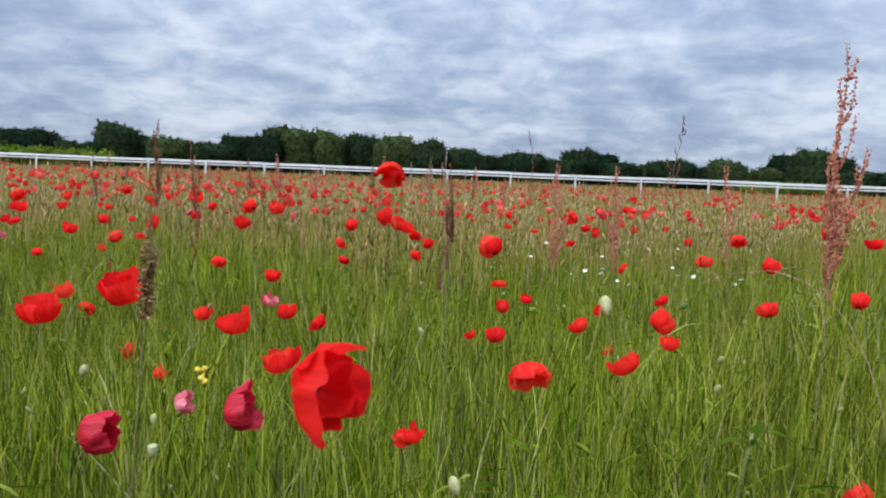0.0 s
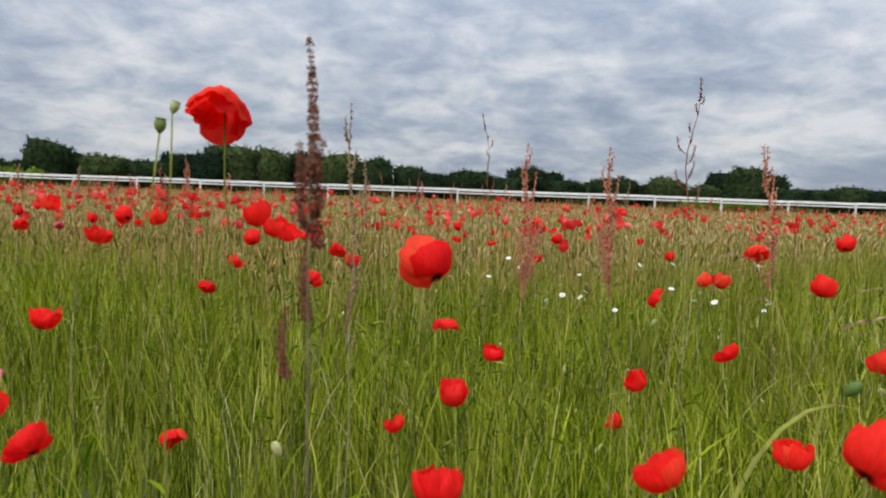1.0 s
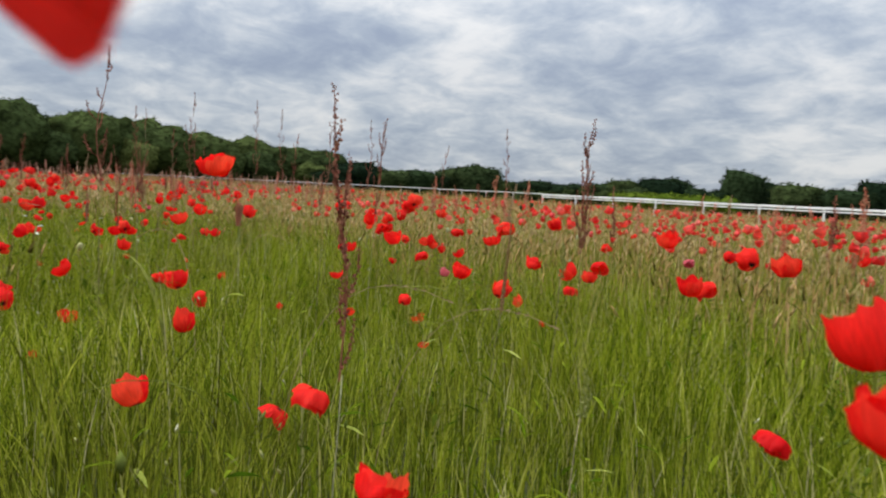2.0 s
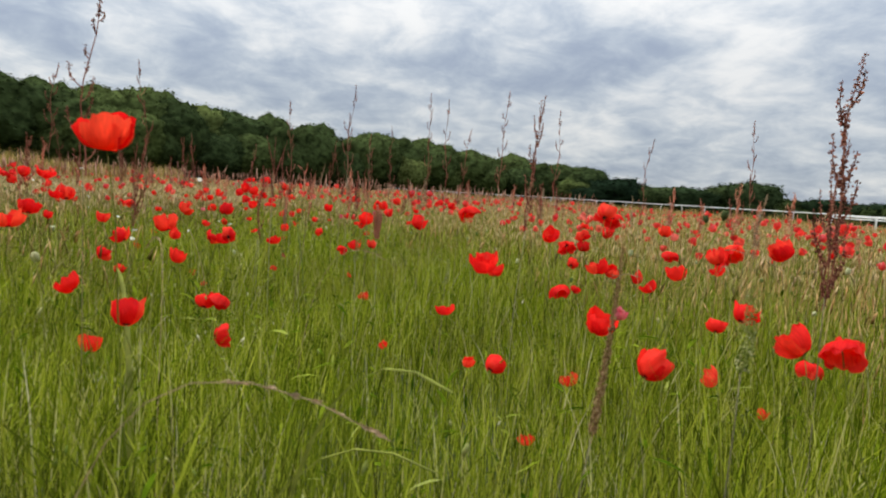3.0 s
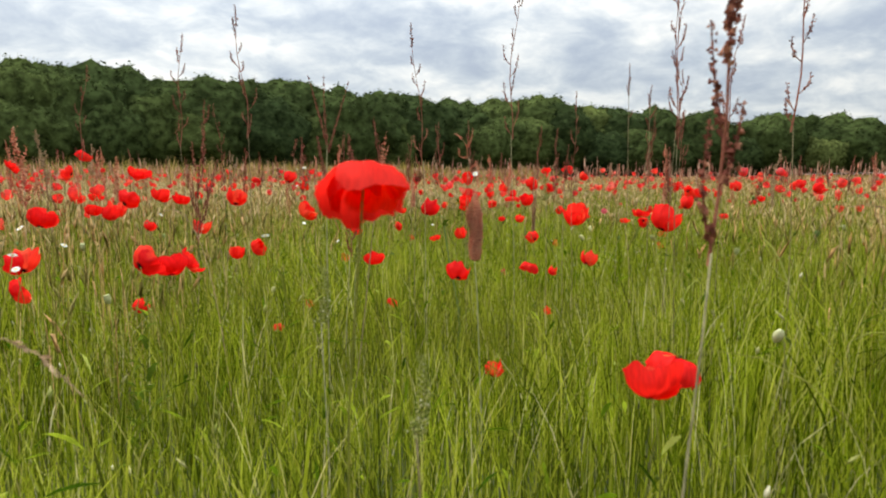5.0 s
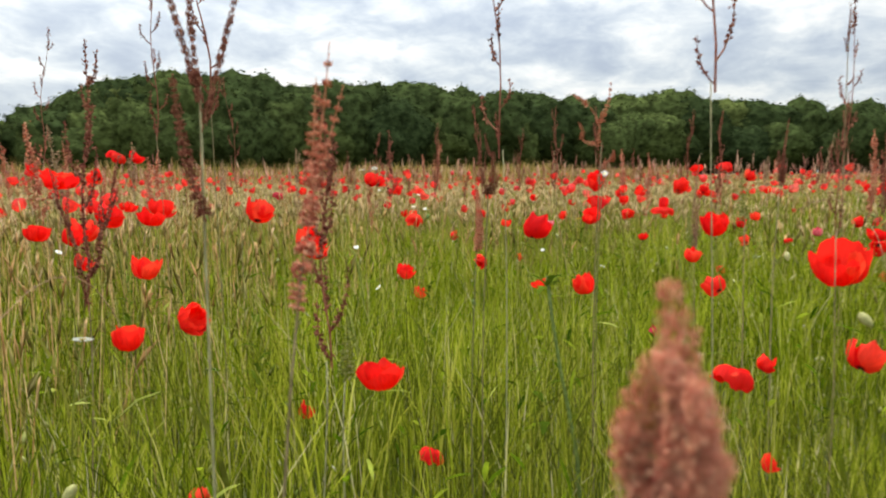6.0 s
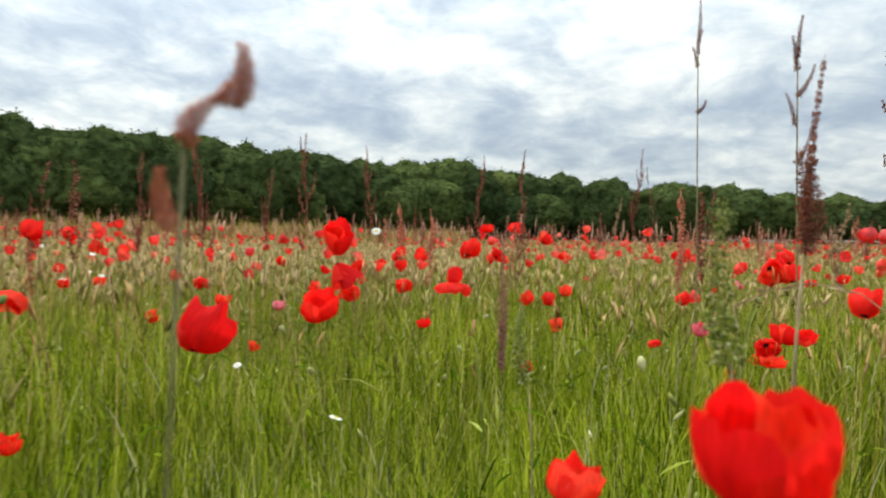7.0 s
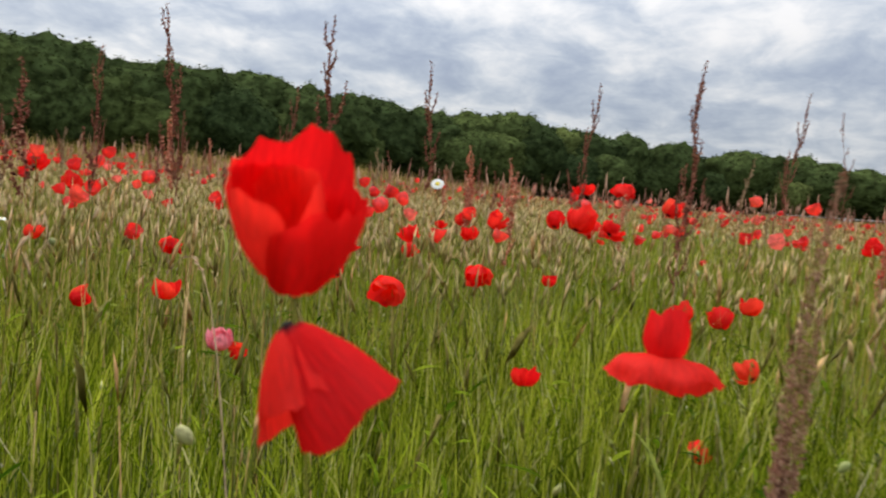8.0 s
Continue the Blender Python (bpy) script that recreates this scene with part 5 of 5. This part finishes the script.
def build_weeds():
    """Low leafy weeds between the grass tufts: a short stem with leaves all the way up."""
    rng = np.random.default_rng(33)
    first = None
    n = 0
    while n < 60:
        x, y = rng.uniform(-8.5, 3), rng.uniform(0.8, 6.5)
        if not 0.35 < off_line(np.array([x]), np.array([y]))[0] < 2.6:
            continue
        size = rng.uniform(0.75, 1.15)
        at = pose(x, y, 0, 0, 0, rng.uniform(0, 360)) @ scale_m(size, size, size)
        n += 1
        if first is not None:
            copy_thing(first, at)
            continue
        first = thing("leafy_weed", at, "dark green leafy weed low among the grass blades", "weed", "leafy weeds in the meadow")
        part("stem", STEMS[2], first, at=scale_m(1.2, 1.2, 0.47))
        for k in range(13):
            s = 0.075 - 0.0035 * k
            part("leaf", LEAF, first, at=pose(0, 0, 0.14 + 0.026 * k, 0, rng.uniform(-45, 0), 137 * k) @ scale_m(s, s, s))


build_weeds()


def yellow_flower(x, y, z, size, leaves):
    rng = np.random.default_rng(9)
    ob = thing("yellow_flower", pose(x, y, 0), "small bright yellow flower cluster on a leafy green stem", "wildflower", "yellow wildflowers")
    part("stem", STEMS[1], ob, at=scale_m(1, 1, z))
    for k in range(7):
        part("floret", DISC, ob, "bright yellow floret", at=pose(rng.normal() * size * 0.6, rng.normal() * size * 0.6, z + rng.normal() * size * 0.4, rng.uniform(-40, 40), rng.uniform(-40, 40), 0) @ scale_m(size, size, size * 1.3))
    for k in range(leaves):
        part("leaf", LEAF, ob, at=pose(0, 0, z - 0.012 - 0.02 * k, 0, rng.uniform(-50, 0), 137 * k) @ scale_m(0.045, 0.045, 0.045))


yellow_flower(-0.13, 2.0, 0.53, 0.020, 2)
yellow_flower(-6.12, 3.08, 0.66, 0.016, 8)


# ---------------------------------------------------------------- arching grass stems
def arch_mesh(seed):
    """A long grass stem that rises, bows over and ends in a drooping head; one unit high, bowing along +x."""
    rng = np.random.default_rng(seed)
    reach = rng.uniform(0.45, 0.9)
    pts = []
    for k in range(12):
        t = k / 11
        pts.append((reach * t ** 2.2, 0.03 * math.sin(4 * t + seed), 1.12 * math.sin(1.9 * t) - 0.06 * t))
    bag = ([], [])
    add(bag, tube(pts, [0.0022 - 0.00012 * k for k in range(12)], 4))
    head = [Vector(p) for p in pts[8:]]
    for k in range(26):
        q = rng.uniform(0, 2.999)
        i = int(q)
        p = head[i].lerp(head[i + 1], q - i)
        s = 0.008 * rng.uniform(0.6, 1.2)
        m = len(bag[0])
        d = (head[i + 1] - head[i]).normalized()
        e = Vector(rng.normal(size=3)).normalized()
        bag[0].extend([p, p + d * s * 2 + e * s, p + d * s * 3.2 + e * s * 0.6, p + d * s * 1.4 - e.cross(d) * s * 0.6])
        bag[1].extend([(m, m + 1, m + 2), (m, m + 2, m + 3)])
    return mesh_of("arching_stem", *bag, M_DRY)


ARCHES = [arch_mesh(k) for k in range(4)]


def blade_mesh(seed):
    """A broad pale blade one unit high that rises and bows over along +x, folded along its middle."""
    rng = np.random.default_rng(seed)
    verts, faces = [], []
    reach = rng.uniform(0.5, 0.8)
    for k in range(11):
        t = k / 10
        x, z = reach * t ** 1.8, 1.08 * math.sin(1.75 * t) - 0.03 * t
        w = 0.011 * (1 - t ** 3) + 0.0008
        verts += [(x, -w, z + w * 0.5), (x, 0.012 * math.sin(3 * t + seed), z), (x, w, z + w * 0.5)]
    for k in range(10):
        for i in range(2):
            faces.append((3 * k + i, 3 * k + i + 1, 3 * k + i + 4, 3 * k + i + 3))
    return smooth(mesh_of("bowed_blade", verts, faces, M_STEM))


BLADES = [blade_mesh(k) for k in range(3)]


def build_bowed_blades():
    rng = np.random.default_rng(43)
    spots = [(-1.52, 3.42, 0.60, 40), (-1.40, 3.34, 0.52, 55), (-2.05, 3.12, 0.58, 200), (-4.35, 3.02, 0.50, 20), (-6.70, 4.02, 0.62, 150), (-6.05, 3.02, 0.52, 60), (0.75, 2.55, 0.54, 20)]
    while len(spots) < 46:
        x, y = rng.uniform(-8, 2.5), rng.uniform(1.5, 7)
        if 0.45 < off_line(np.array([x]), np.array([y]))[0] < 2.4:
            spots.append((x, y, rng.uniform(0.40, 0.60), rng.uniform(0, 360)))
    for x, y, h, turn in spots:
        ob = new("bowed_grass", BLADES[int(rng.integers(3))])
        ob.matrix_basis = pose(x, y, 0, 0, 0, turn) @ scale_m(h, h * rng.uniform(0.7, 1.1), h)
        tagged(ob, "broad pale green grass bowed over the meadow", "grass", "bowed grasses")


build_bowed_blades()


def build_arches():
    rng = np.random.default_rng(41)
    spots = [(1.05, 3.70, 0.66, 5), (1.12, 3.78, 0.62, -12), (1.35, 3.50, 0.60, 10), (-1.25, 3.15, 0.62, 70), (-1.05, 3.30, 0.60, 60), (-2.0, 3.2, 0.66, 200), (-4.4, 2.7, 0.62, 30),
             (-3.9, 3.1, 0.66, 250), (-5.6, 4.1, 0.70, 230), (-6.3, 4.0, 0.66, 190), (-3.0, 4.9, 0.68, 40), (-2.6, 5.0, 0.62, 150)]
    while len(spots) < 44:
        x, y = rng.uniform(-8, 2.5), rng.uniform(1.5, 7)
        if 0.5 < off_line(np.array([x]), np.array([y]))[0] < 3.0:
            spots.append((x, y, rng.uniform(0.5, 0.72), rng.uniform(0, 360)))
    for x, y, h, turn in spots:
        ob = new("arching_grass", ARCHES[int(rng.integers(4))])
        ob.matrix_basis = pose(x, y, 0, 0, 0, turn) @ scale_m(h, h, h)
        tagged(ob, "long straw-coloured grass bowed under its seed head", "grass", "arching grasses")


build_arches()


# ---------------------------------------------------------------- far poppies, grass
def build_far_poppies():
    rng = np.random.default_rng(17)
    verts, loops, sizes = [], [], []
    stem_v, stem_l, stem_s = [], [], []
    count = 0
    while count < 3100:
        d = 2.2 + 36 * rng.random() ** 1.6
        b = rng.uniform(-50, 185)
        x, y = -2.0 - d * math.sin(radians(b)), 3.0 + d * math.cos(radians(b))
        if y > 34:
            continue
        clear_by = off_line(np.array([x]), np.array([y]))[0]
        patch = noise.noise(Vector((x * 0.35, y * 0.35, 3.0)))
        if clear_by < 2.4 or patch < -0.22 + 0.3 * (rng.random() - 0.5):
            continue
        z = rng.normal(0.66, 0.07) if rng.random() < 0.9 else rng.uniform(0.75, 0.85)
        r = rng.uniform(0.022, 0.040)
        axis = Vector((rng.normal() * 0.7, rng.normal() * 0.7, 1)).normalized()
        a = axis.orthogonal().normalized()
        c = axis.cross(a)
        k = len(verts)
        verts.append(Vector((x, y, z)) - axis * r * 0.65)
        n = 7
        for ring, (rr, hh) in enumerate(((0.85, 0.05), (1.0, 0.95))):
            for i in range(n):
                t = 2 * math.pi * i / n
                f = rr * rng.uniform(0.8, 1.15)
                verts.append(Vector((x, y, z)) + (a * math.cos(t) + c * math.sin(t)) * r * f + axis * r * (hh + rng.uniform(-0.2, 0.2)))
        for i in range(n):
            j = (i + 1) % n
            loops += [k, k + 1 + i, k + 1 + j, k + 1 + i, k + 1 + n + i, k + 1 + n + j, k + 1 + j]
            sizes += [3, 4]
        if d < 14:
            q = len(stem_v)
            w = 0.0022
            fx, fy = x + rng.uniform(-0.05, 0.05), y + rng.uniform(-0.05, 0.05)
            for px, py, pz in ((fx, fy, 0.0), (x, y, z - r * 0.4)):
                stem_v += [(px - w, py, pz), (px + w, py, pz), (px, py + w, pz)]
            stem_l += [q, q + 1, q + 4, q + 3, q + 1, q + 2, q + 5, q + 4, q + 2, q, q + 3, q + 5]
            stem_s += [4, 4, 4]
        count += 1
    ob = new("distant_poppies", soup("distant_poppies", verts, loops, sizes, M_FARPOPPY))
    tagged(ob, "countless scarlet poppies scattered over the distant meadow", "poppies", kind="stuff")
    ob = new("distant_poppy_stems", soup("distant_poppy_stems", stem_v, stem_l, stem_s, M_STEM))
    tagged(ob, "thin green stems of the distant poppies", "stems", kind="stuff")


build_far_poppies()


def blades(name, seed, count, near, far, high, wide, label, material, levels=(0.0, 0.45, 0.78, 1.0), droop=0.35, behind=False, sides=(-55, 195)):
    """Curved blades strewn between two distances from the walked line."""
    rng = np.random.default_rng(seed)
    xs, ys = np.empty(0), np.empty(0)
    while len(xs) < count:
        n = count * 3
        if far > 12:
            d = near + (far - near) * rng.random(n) ** 0.8
            b = np.radians(rng.uniform(*sides, n) if not behind else rng.uniform(0, 360, n))
            x, y = -2.2 - d * np.sin(b), 3.2 + d * np.cos(b)
        else:
            x, y = rng.uniform(-6.4 - far, 1.0 + far, n), rng.uniform(0.3 - far, 4.6 + far, n)
        o = off_line(x, y)
        keep = (o >= near) & (o < far + 6 * (far > 12)) & (((o < 2.7) | seen_side(x, y)) if not behind else ~seen_side(x, y))
        xs, ys = np.concatenate((xs, x[keep])), np.concatenate((ys, y[keep]))
    x, y = xs[:count], ys[:count]
    tuft = 0.82 + 0.30 * np.sin(x * 2.1 + 1.3 * np.sin(y * 1.7)) * np.sin(y * 2.6 + 0.9 * np.sin(x * 1.9))
    h = rng.uniform(*high, count) * np.clip(tuft, 0.55, 1.15)
    w = rng.uniform(*wide, count)
    a = rng.uniform(0, 2 * np.pi, count)
    face = rng.uniform(0, 2 * np.pi, count)
    bend = h * rng.uniform(0.03, droop, count)
    L = len(levels)
    v = np.zeros((count, 2 * L - 1, 3), np.float32)
    for k, t in enumerate(levels):
        cx, cy = x + np.cos(a) * bend * t ** 2.2, y + np.sin(a) * bend * t ** 2.2
        cz = h * (t - 0.18 * (bend / h) * t ** 3)
        half = w / 2 * (1 - 0.55 * t)
        if k < L - 1:
            v[:, 2 * k] = np.stack([cx - np.cos(face) * half, cy - np.sin(face) * half, cz], -1)
            v[:, 2 * k + 1] = np.stack([cx + np.cos(face) * half, cy + np.sin(face) * half, cz], -1)
        else:
            v[:, 2 * k] = np.stack([cx, cy, cz], -1)
    one, size = [], []
    for k in range(L - 2):
        one += [2 * k, 2 * k + 1, 2 * k + 3, 2 * k + 2]
        size.append(4)
    one += [2 * L - 4, 2 * L - 3, 2 * L - 2]
    size.append(3)
    loops = (np.array(one)[None] + (np.arange(count) * (2 * L - 1))[:, None]).ravel()
    me = soup(name, v.reshape(-1, 3), loops, np.tile(size, count), material)
    tagged(new(name, me), label, "grass", kind="stuff")


def panicles(name, seed, count, near, far, high, label, thick=0.010, long=(0.06, 0.13), sides=(-55, 195), material=None, culm=None):
    """Seeding grass: a thin culm with a loose tapering head."""
    rng = np.random.default_rng(seed)
    d = near + (far - near) * rng.random(count * 3) ** 0.75
    b = np.radians(rng.uniform(*sides, count * 3))
    x, y = -2.2 - d * np.sin(b), 3.2 + d * np.cos(b)
    keep = (off_line(x, y) > max(0.5, near * 0.8)) & (y < 34.3)
    x, y, d = x[keep][:count], y[keep][:count], d[keep][:count]
    n = len(x)
    h = rng.uniform(*high, n)
    hl = rng.uniform(*long, n)
    lx, ly = rng.normal(0, 0.06, n), rng.normal(0, 0.06, n)
    r = thick * rng.uniform(0.5, 1.3, n)
    v = np.zeros((n, 11, 3), np.float32)
    cw = 0.0012 + 0.0004 * np.minimum(d, 10) / 5

    def at(t):
        return np.stack([x + lx * t * t, y + ly * t * t, h * t], -1)

    s0 = 1 - hl / h
    for i, (t, k) in enumerate(((0 * s0, 0), (s0, 2))):
        p = at(t)
        off = np.stack([cw, 0 * cw, 0 * cw], -1)
        v[:, k], v[:, k + 1] = p - off, p + off
    c0, c1, c2 = at(s0), at(1 - hl / h * 0.55), at(1 + 0 * s0)
    v[:, 4] = c0
    for k in range(5):
        t = 2 * np.pi * k / 5 + rng.uniform(0, 1, n)
        q = r * rng.uniform(0.6, 1.3, n)
        v[:, 5 + k] = c1 + np.stack([np.cos(t) * q, np.sin(t) * q, rng.normal(0, 0.012, n)], -1)
    v[:, 10] = c2
    one, size = [0, 1, 3, 2], [4]
    for k in range(5):
        j = (k + 1) % 5
        one += [4, 5 + k, 5 + j, 5 + k, 10, 5 + j]
        size += [3, 3]
    loops = (np.array(one)[None] + (np.arange(n) * 11)[:, None]).ravel()
    me = soup(name, v.reshape(-1, 3), loops, np.tile(size, n), material or M_SEED)
    if culm:
        me.materials.append(culm)
        me.polygons.foreach_set("material_index", np.tile([1] + [0] * 10, n).astype(np.int32))
    tagged(new(name, me), label, "grass", kind="stuff")


def leafage(name, seed, count, reach, label):
    """Broad leaves of low meadow plants, strewn among the blades."""
    rng = np.random.default_rng(seed)
    x, y = rng.uniform(-6.4 - reach, 1 + reach, count * 3), rng.uniform(0.3 - reach, 4.6 + reach, count * 3)
    clump = np.sin(x * 3.1 + np.sin(y * 2.3)) * np.sin(y * 3.7 + np.sin(x * 2.9))
    keep = (off_line(x, y) < reach) & (clump + rng.normal(0, 0.5, len(x)) > -0.1)
    x, y = x[keep][:count], y[keep][:count]
    n = len(x)
    z, long, w = rng.uniform(0.05, 0.50, n), rng.uniform(0.03, 0.09, n), rng.uniform(0.004, 0.011, n)
    turn, rise = rng.uniform(0, 2 * np.pi, n), rng.uniform(-0.2, 1.2, n)
    d = np.stack([np.cos(turn) * np.cos(rise), np.sin(turn) * np.cos(rise), np.sin(rise)], -1)
    side = np.stack([-np.sin(turn), np.cos(turn), rng.uniform(-0.5, 0.5, n)], -1)
    v = np.zeros((n, 7, 3), np.float32)
    at = np.stack([x, y, z], -1)
    for k, (t, f) in enumerate(((0.0, 0.25), (0.35, 1.0), (0.7, 0.75))):
        mid_p = at + d * (long * t)[:, None] - np.array([0, 0, 1.0]) * (long * 0.35 * t * t)[:, None]
        v[:, 2 * k], v[:, 2 * k + 1] = mid_p - side * (w * f / 2)[:, None], mid_p + side * (w * f / 2)[:, None]
    v[:, 6] = at + d * long[:, None] - np.array([0, 0, 1.0]) * (long * 0.35)[:, None]
    one = [0, 1, 3, 2, 2, 3, 5, 4, 4, 5, 6]
    loops = (np.array(one)[None] + (np.arange(n) * 7)[:, None]).ravel()
    tagged(new(name, soup(name, v.reshape(-1, 3), loops, np.tile([4, 4, 3], n), M_LEAFAGE)), label, "leaves", kind="stuff")


def specks(name, seed, count, reach, label):
    """Small pale buds and seed heads on the grass tops."""
    rng = np.random.default_rng(seed)
    x, y = rng.uniform(-6.4 - reach, 1 + reach, count * 3), rng.uniform(0.3 - reach, 4.6 + reach, count * 3)
    o = off_line(x, y)
    keep = (o < reach) & (o > 0.35)
    x, y = x[keep][:count], y[keep][:count]
    n = len(x)
    at = np.stack([x, y, rng.triangular(0.18, 0.45, 0.60, n)], -1)
    s = np.where(rng.random(n) < 0.03, 0.0055, 0.0016 + 0.0018 * rng.random(n))
    tilt = rng.normal(0, 0.5, (n, 2))
    v = np.zeros((n, 10, 3), np.float32)
    up_d = np.stack([tilt[:, 0], tilt[:, 1], np.ones(n)], -1)
    v[:, 0], v[:, 9] = at - up_d * (s * 2.6)[:, None], at + up_d * (s * 2.6)[:, None]
    for ring, h in ((0, -0.5), (1, 0.5)):
        for k in range(4):
            t = np.pi / 2 * k
            v[:, 1 + 4 * ring + k] = at + up_d * (s * h)[:, None] + np.stack([np.cos(t) * s, np.sin(t) * s, 0 * s], -1)
    one, size = [], []
    for k in range(4):
        j = (k + 1) % 4
        one += [0, 1 + j, 1 + k, 1 + k, 1 + j, 5 + j, 5 + k, 5 + k, 5 + j, 9]
        size += [3, 4, 3]
    loops = (np.array(one)[None] + (np.arange(n) * 10)[:, None]).ravel()
    tagged(new(name, soup(name, v.reshape(-1, 3), loops, np.tile(size, n), M_SPECK)), label, "seed heads", kind="stuff")


leafage("meadow_leaves", 51, 16000, 3.2, "broad green leaves of low meadow plants")
specks("pale_buds", 52, 9000, 3.4, "small pale buds and seed heads among the grass")
blades("broad_grass", 53, 9000, 0.2, 3.2, (0.26, 0.56), (0.005, 0.010), "broad green grass blades", M_GRASS, (0.0, 0.35, 0.65, 0.87, 1.0), 0.6)
blades("meadow_grass", 1, 135000, 0.0, 2.6, (0.24, 0.62), (0.0020, 0.0053), "long green meadow grass with bent blades", M_GRASS, (0.0, 0.40, 0.75, 1.0), 0.46)
blades("meadow_grass_beyond", 2, 70000, 2.6, 7.5, (0.30, 0.62), (0.004, 0.009), "long green meadow grass further off", M_GRASS, (0.0, 0.5, 1.0))
blades("distant_grass", 3, 60000, 7.5, 20.0, (0.34, 0.62), (0.009, 0.018), "distant green and tawny meadow grass", M_GRASS, (0.0, 0.55, 1.0))
blades("distant_grass_edge", 4, 36000, 20.0, 60.0, (0.40, 0.62), (0.03, 0.06), "tawny meadow grass towards the fence and wood", M_TAWNY, (0.0, 0.6, 1.0))
blades("distant_grass_end", 8, 24000, 58.0, 170.0, (0.40, 0.62), (0.10, 0.22), "tawny grass at the far end of the meadow", M_TAWNY, (0.0, 0.6, 1.0))
# rough grass left standing before the wood, taller towards its near end
for margin_seed, margin_sides, margin_high in ((10, (98, 108), (1.0, 1.3)), (11, (108, 124), (1.2, 1.5)), (12, (124, 165), (1.3, 1.65))):
    blades("wood_margin_grass", margin_seed, 9000, 25.0, 44.0, margin_high, (0.02, 0.05), "tall pale tawny grass standing before the wood", M_TAWNY, (0.0, 0.6, 1.0), sides=margin_sides)
blades("tawny_grass", 9, 26000, 6.5, 22.0, (0.45, 0.66), (0.005, 0.010), "tawny dry grass among the green", M_TAWNY, (0.0, 0.55, 1.0))
panicles("distant_docks", 16, 3000, 9.0, 32.0, (0.80, 1.14), "russet docks in seed before the wood", 0.011, (0.16, 0.34), (62, 168), M_RUSSET)
panicles("distant_rosy_docks", 17, 500, 9.0, 30.0, (0.78, 1.05), "rosy docks in seed over the far meadow", 0.012, (0.14, 0.28), (-45, 168), M_ROSE)
panicles("pale_seeding_grass", 15, 1800, 1.2, 5.0, (0.40, 0.66), "pale seeding grass among the green blades", 0.0026, (0.05, 0.12))
panicles("olive_seeding_grass", 18, 5500, 1.3, 7.0, (0.34, 0.64), "olive-brown seeding grass standing among the blades", 0.0028, (0.05, 0.14), material=M_OLIVE)
panicles("seeding_grass", 5, 5000, 2.2, 8.0, (0.42, 0.76), "seeding meadow grass with thin brown heads", 0.0032, (0.05, 0.11))
panicles("rosy_seeding_grass", 25, 20000, 2.8, 9.0, (0.44, 0.66), "fine brownish haze of grass in seed", 0.0028, (0.05, 0.12), material=M_HAZE, culm=M_CULM)
panicles("rosy_seeding_grass_beyond", 26, 16000, 7.0, 20.0, (0.50, 0.70), "brownish haze of grass in seed further off", 0.0062, (0.06, 0.13), material=M_HAZE, culm=M_CULM)
panicles("rosy_seeding_grass_thick", 27, 16000, 3.2, 17.0, (0.50, 0.68), "thick pale brownish haze of grass in seed", 0.0060, (0.07, 0.14), sides=(92, 165), material=M_HAZE, culm=M_CULM)
panicles("distant_seeding_grass", 6, 12000, 6.0, 34.0, (0.52, 0.74), "reddish-brown haze of seeding grass heads", 0.012, (0.07, 0.14))
panicles("distant_seeding_grass_edge", 7, 7000, 30.0, 75.0, (0.55, 0.78), "reddish-brown seeding grass at the field's far edge", 0.035, (0.10, 0.2))


def verge(name, seed, count, run, high, wide, label):
    """Taller rough grass left standing along the foot of the fence."""
    rng = np.random.default_rng(seed)
    x, y = rng.uniform(*run, count), rng.uniform(33.2, 34.6, count)
    h = rng.uniform(*high, count) * (0.9 + 0.10 * np.sin(x * 1.3))
    w, a = rng.uniform(*wide, count), rng.uniform(0, 2 * np.pi, count)
    v = np.zeros((count, 5, 3), np.float32)
    for k, (t, f) in enumerate(((0.0, 1.0), (0.6, 0.8))):
        for m, s in enumerate((-0.5, 0.5)):
            v[:, 2 * k + m] = np.stack([x + np.cos(a) * w * f * s + 0.05 * t * t * np.sin(a), y + np.sin(a) * w * f * s, h * t], -1)
    v[:, 4] = np.stack([x + 0.12 * np.sin(a), y + 0.1 * np.cos(a), h], -1)
    loops = (np.array([0, 1, 3, 2, 2, 3, 4])[None] + (np.arange(count) * 5)[:, None]).ravel()
    tagged(new(name, soup(name, v.reshape(-1, 3), loops, np.tile([4, 3], count), M_TAWNY)), label, "grass", kind="stuff")


verge("fence_grass", 19, 9000, (-38, 45), (0.80, 1.16), (0.012, 0.03), "taller tawny grass along the foot of the fence")
verge("fence_grass_end", 20, 18000, (-290, -38), (0.8, 1.23), (0.03, 0.07), "taller tawny grass along the far run of the fence")
blades("meadow_grass_behind", 21, 26000, 2.6, 16.0, (0.34, 0.62), (0.010, 0.020), "meadow grass on the far side of the walked line", M_GRASS, (0.0, 0.55, 1.0), behind=True)
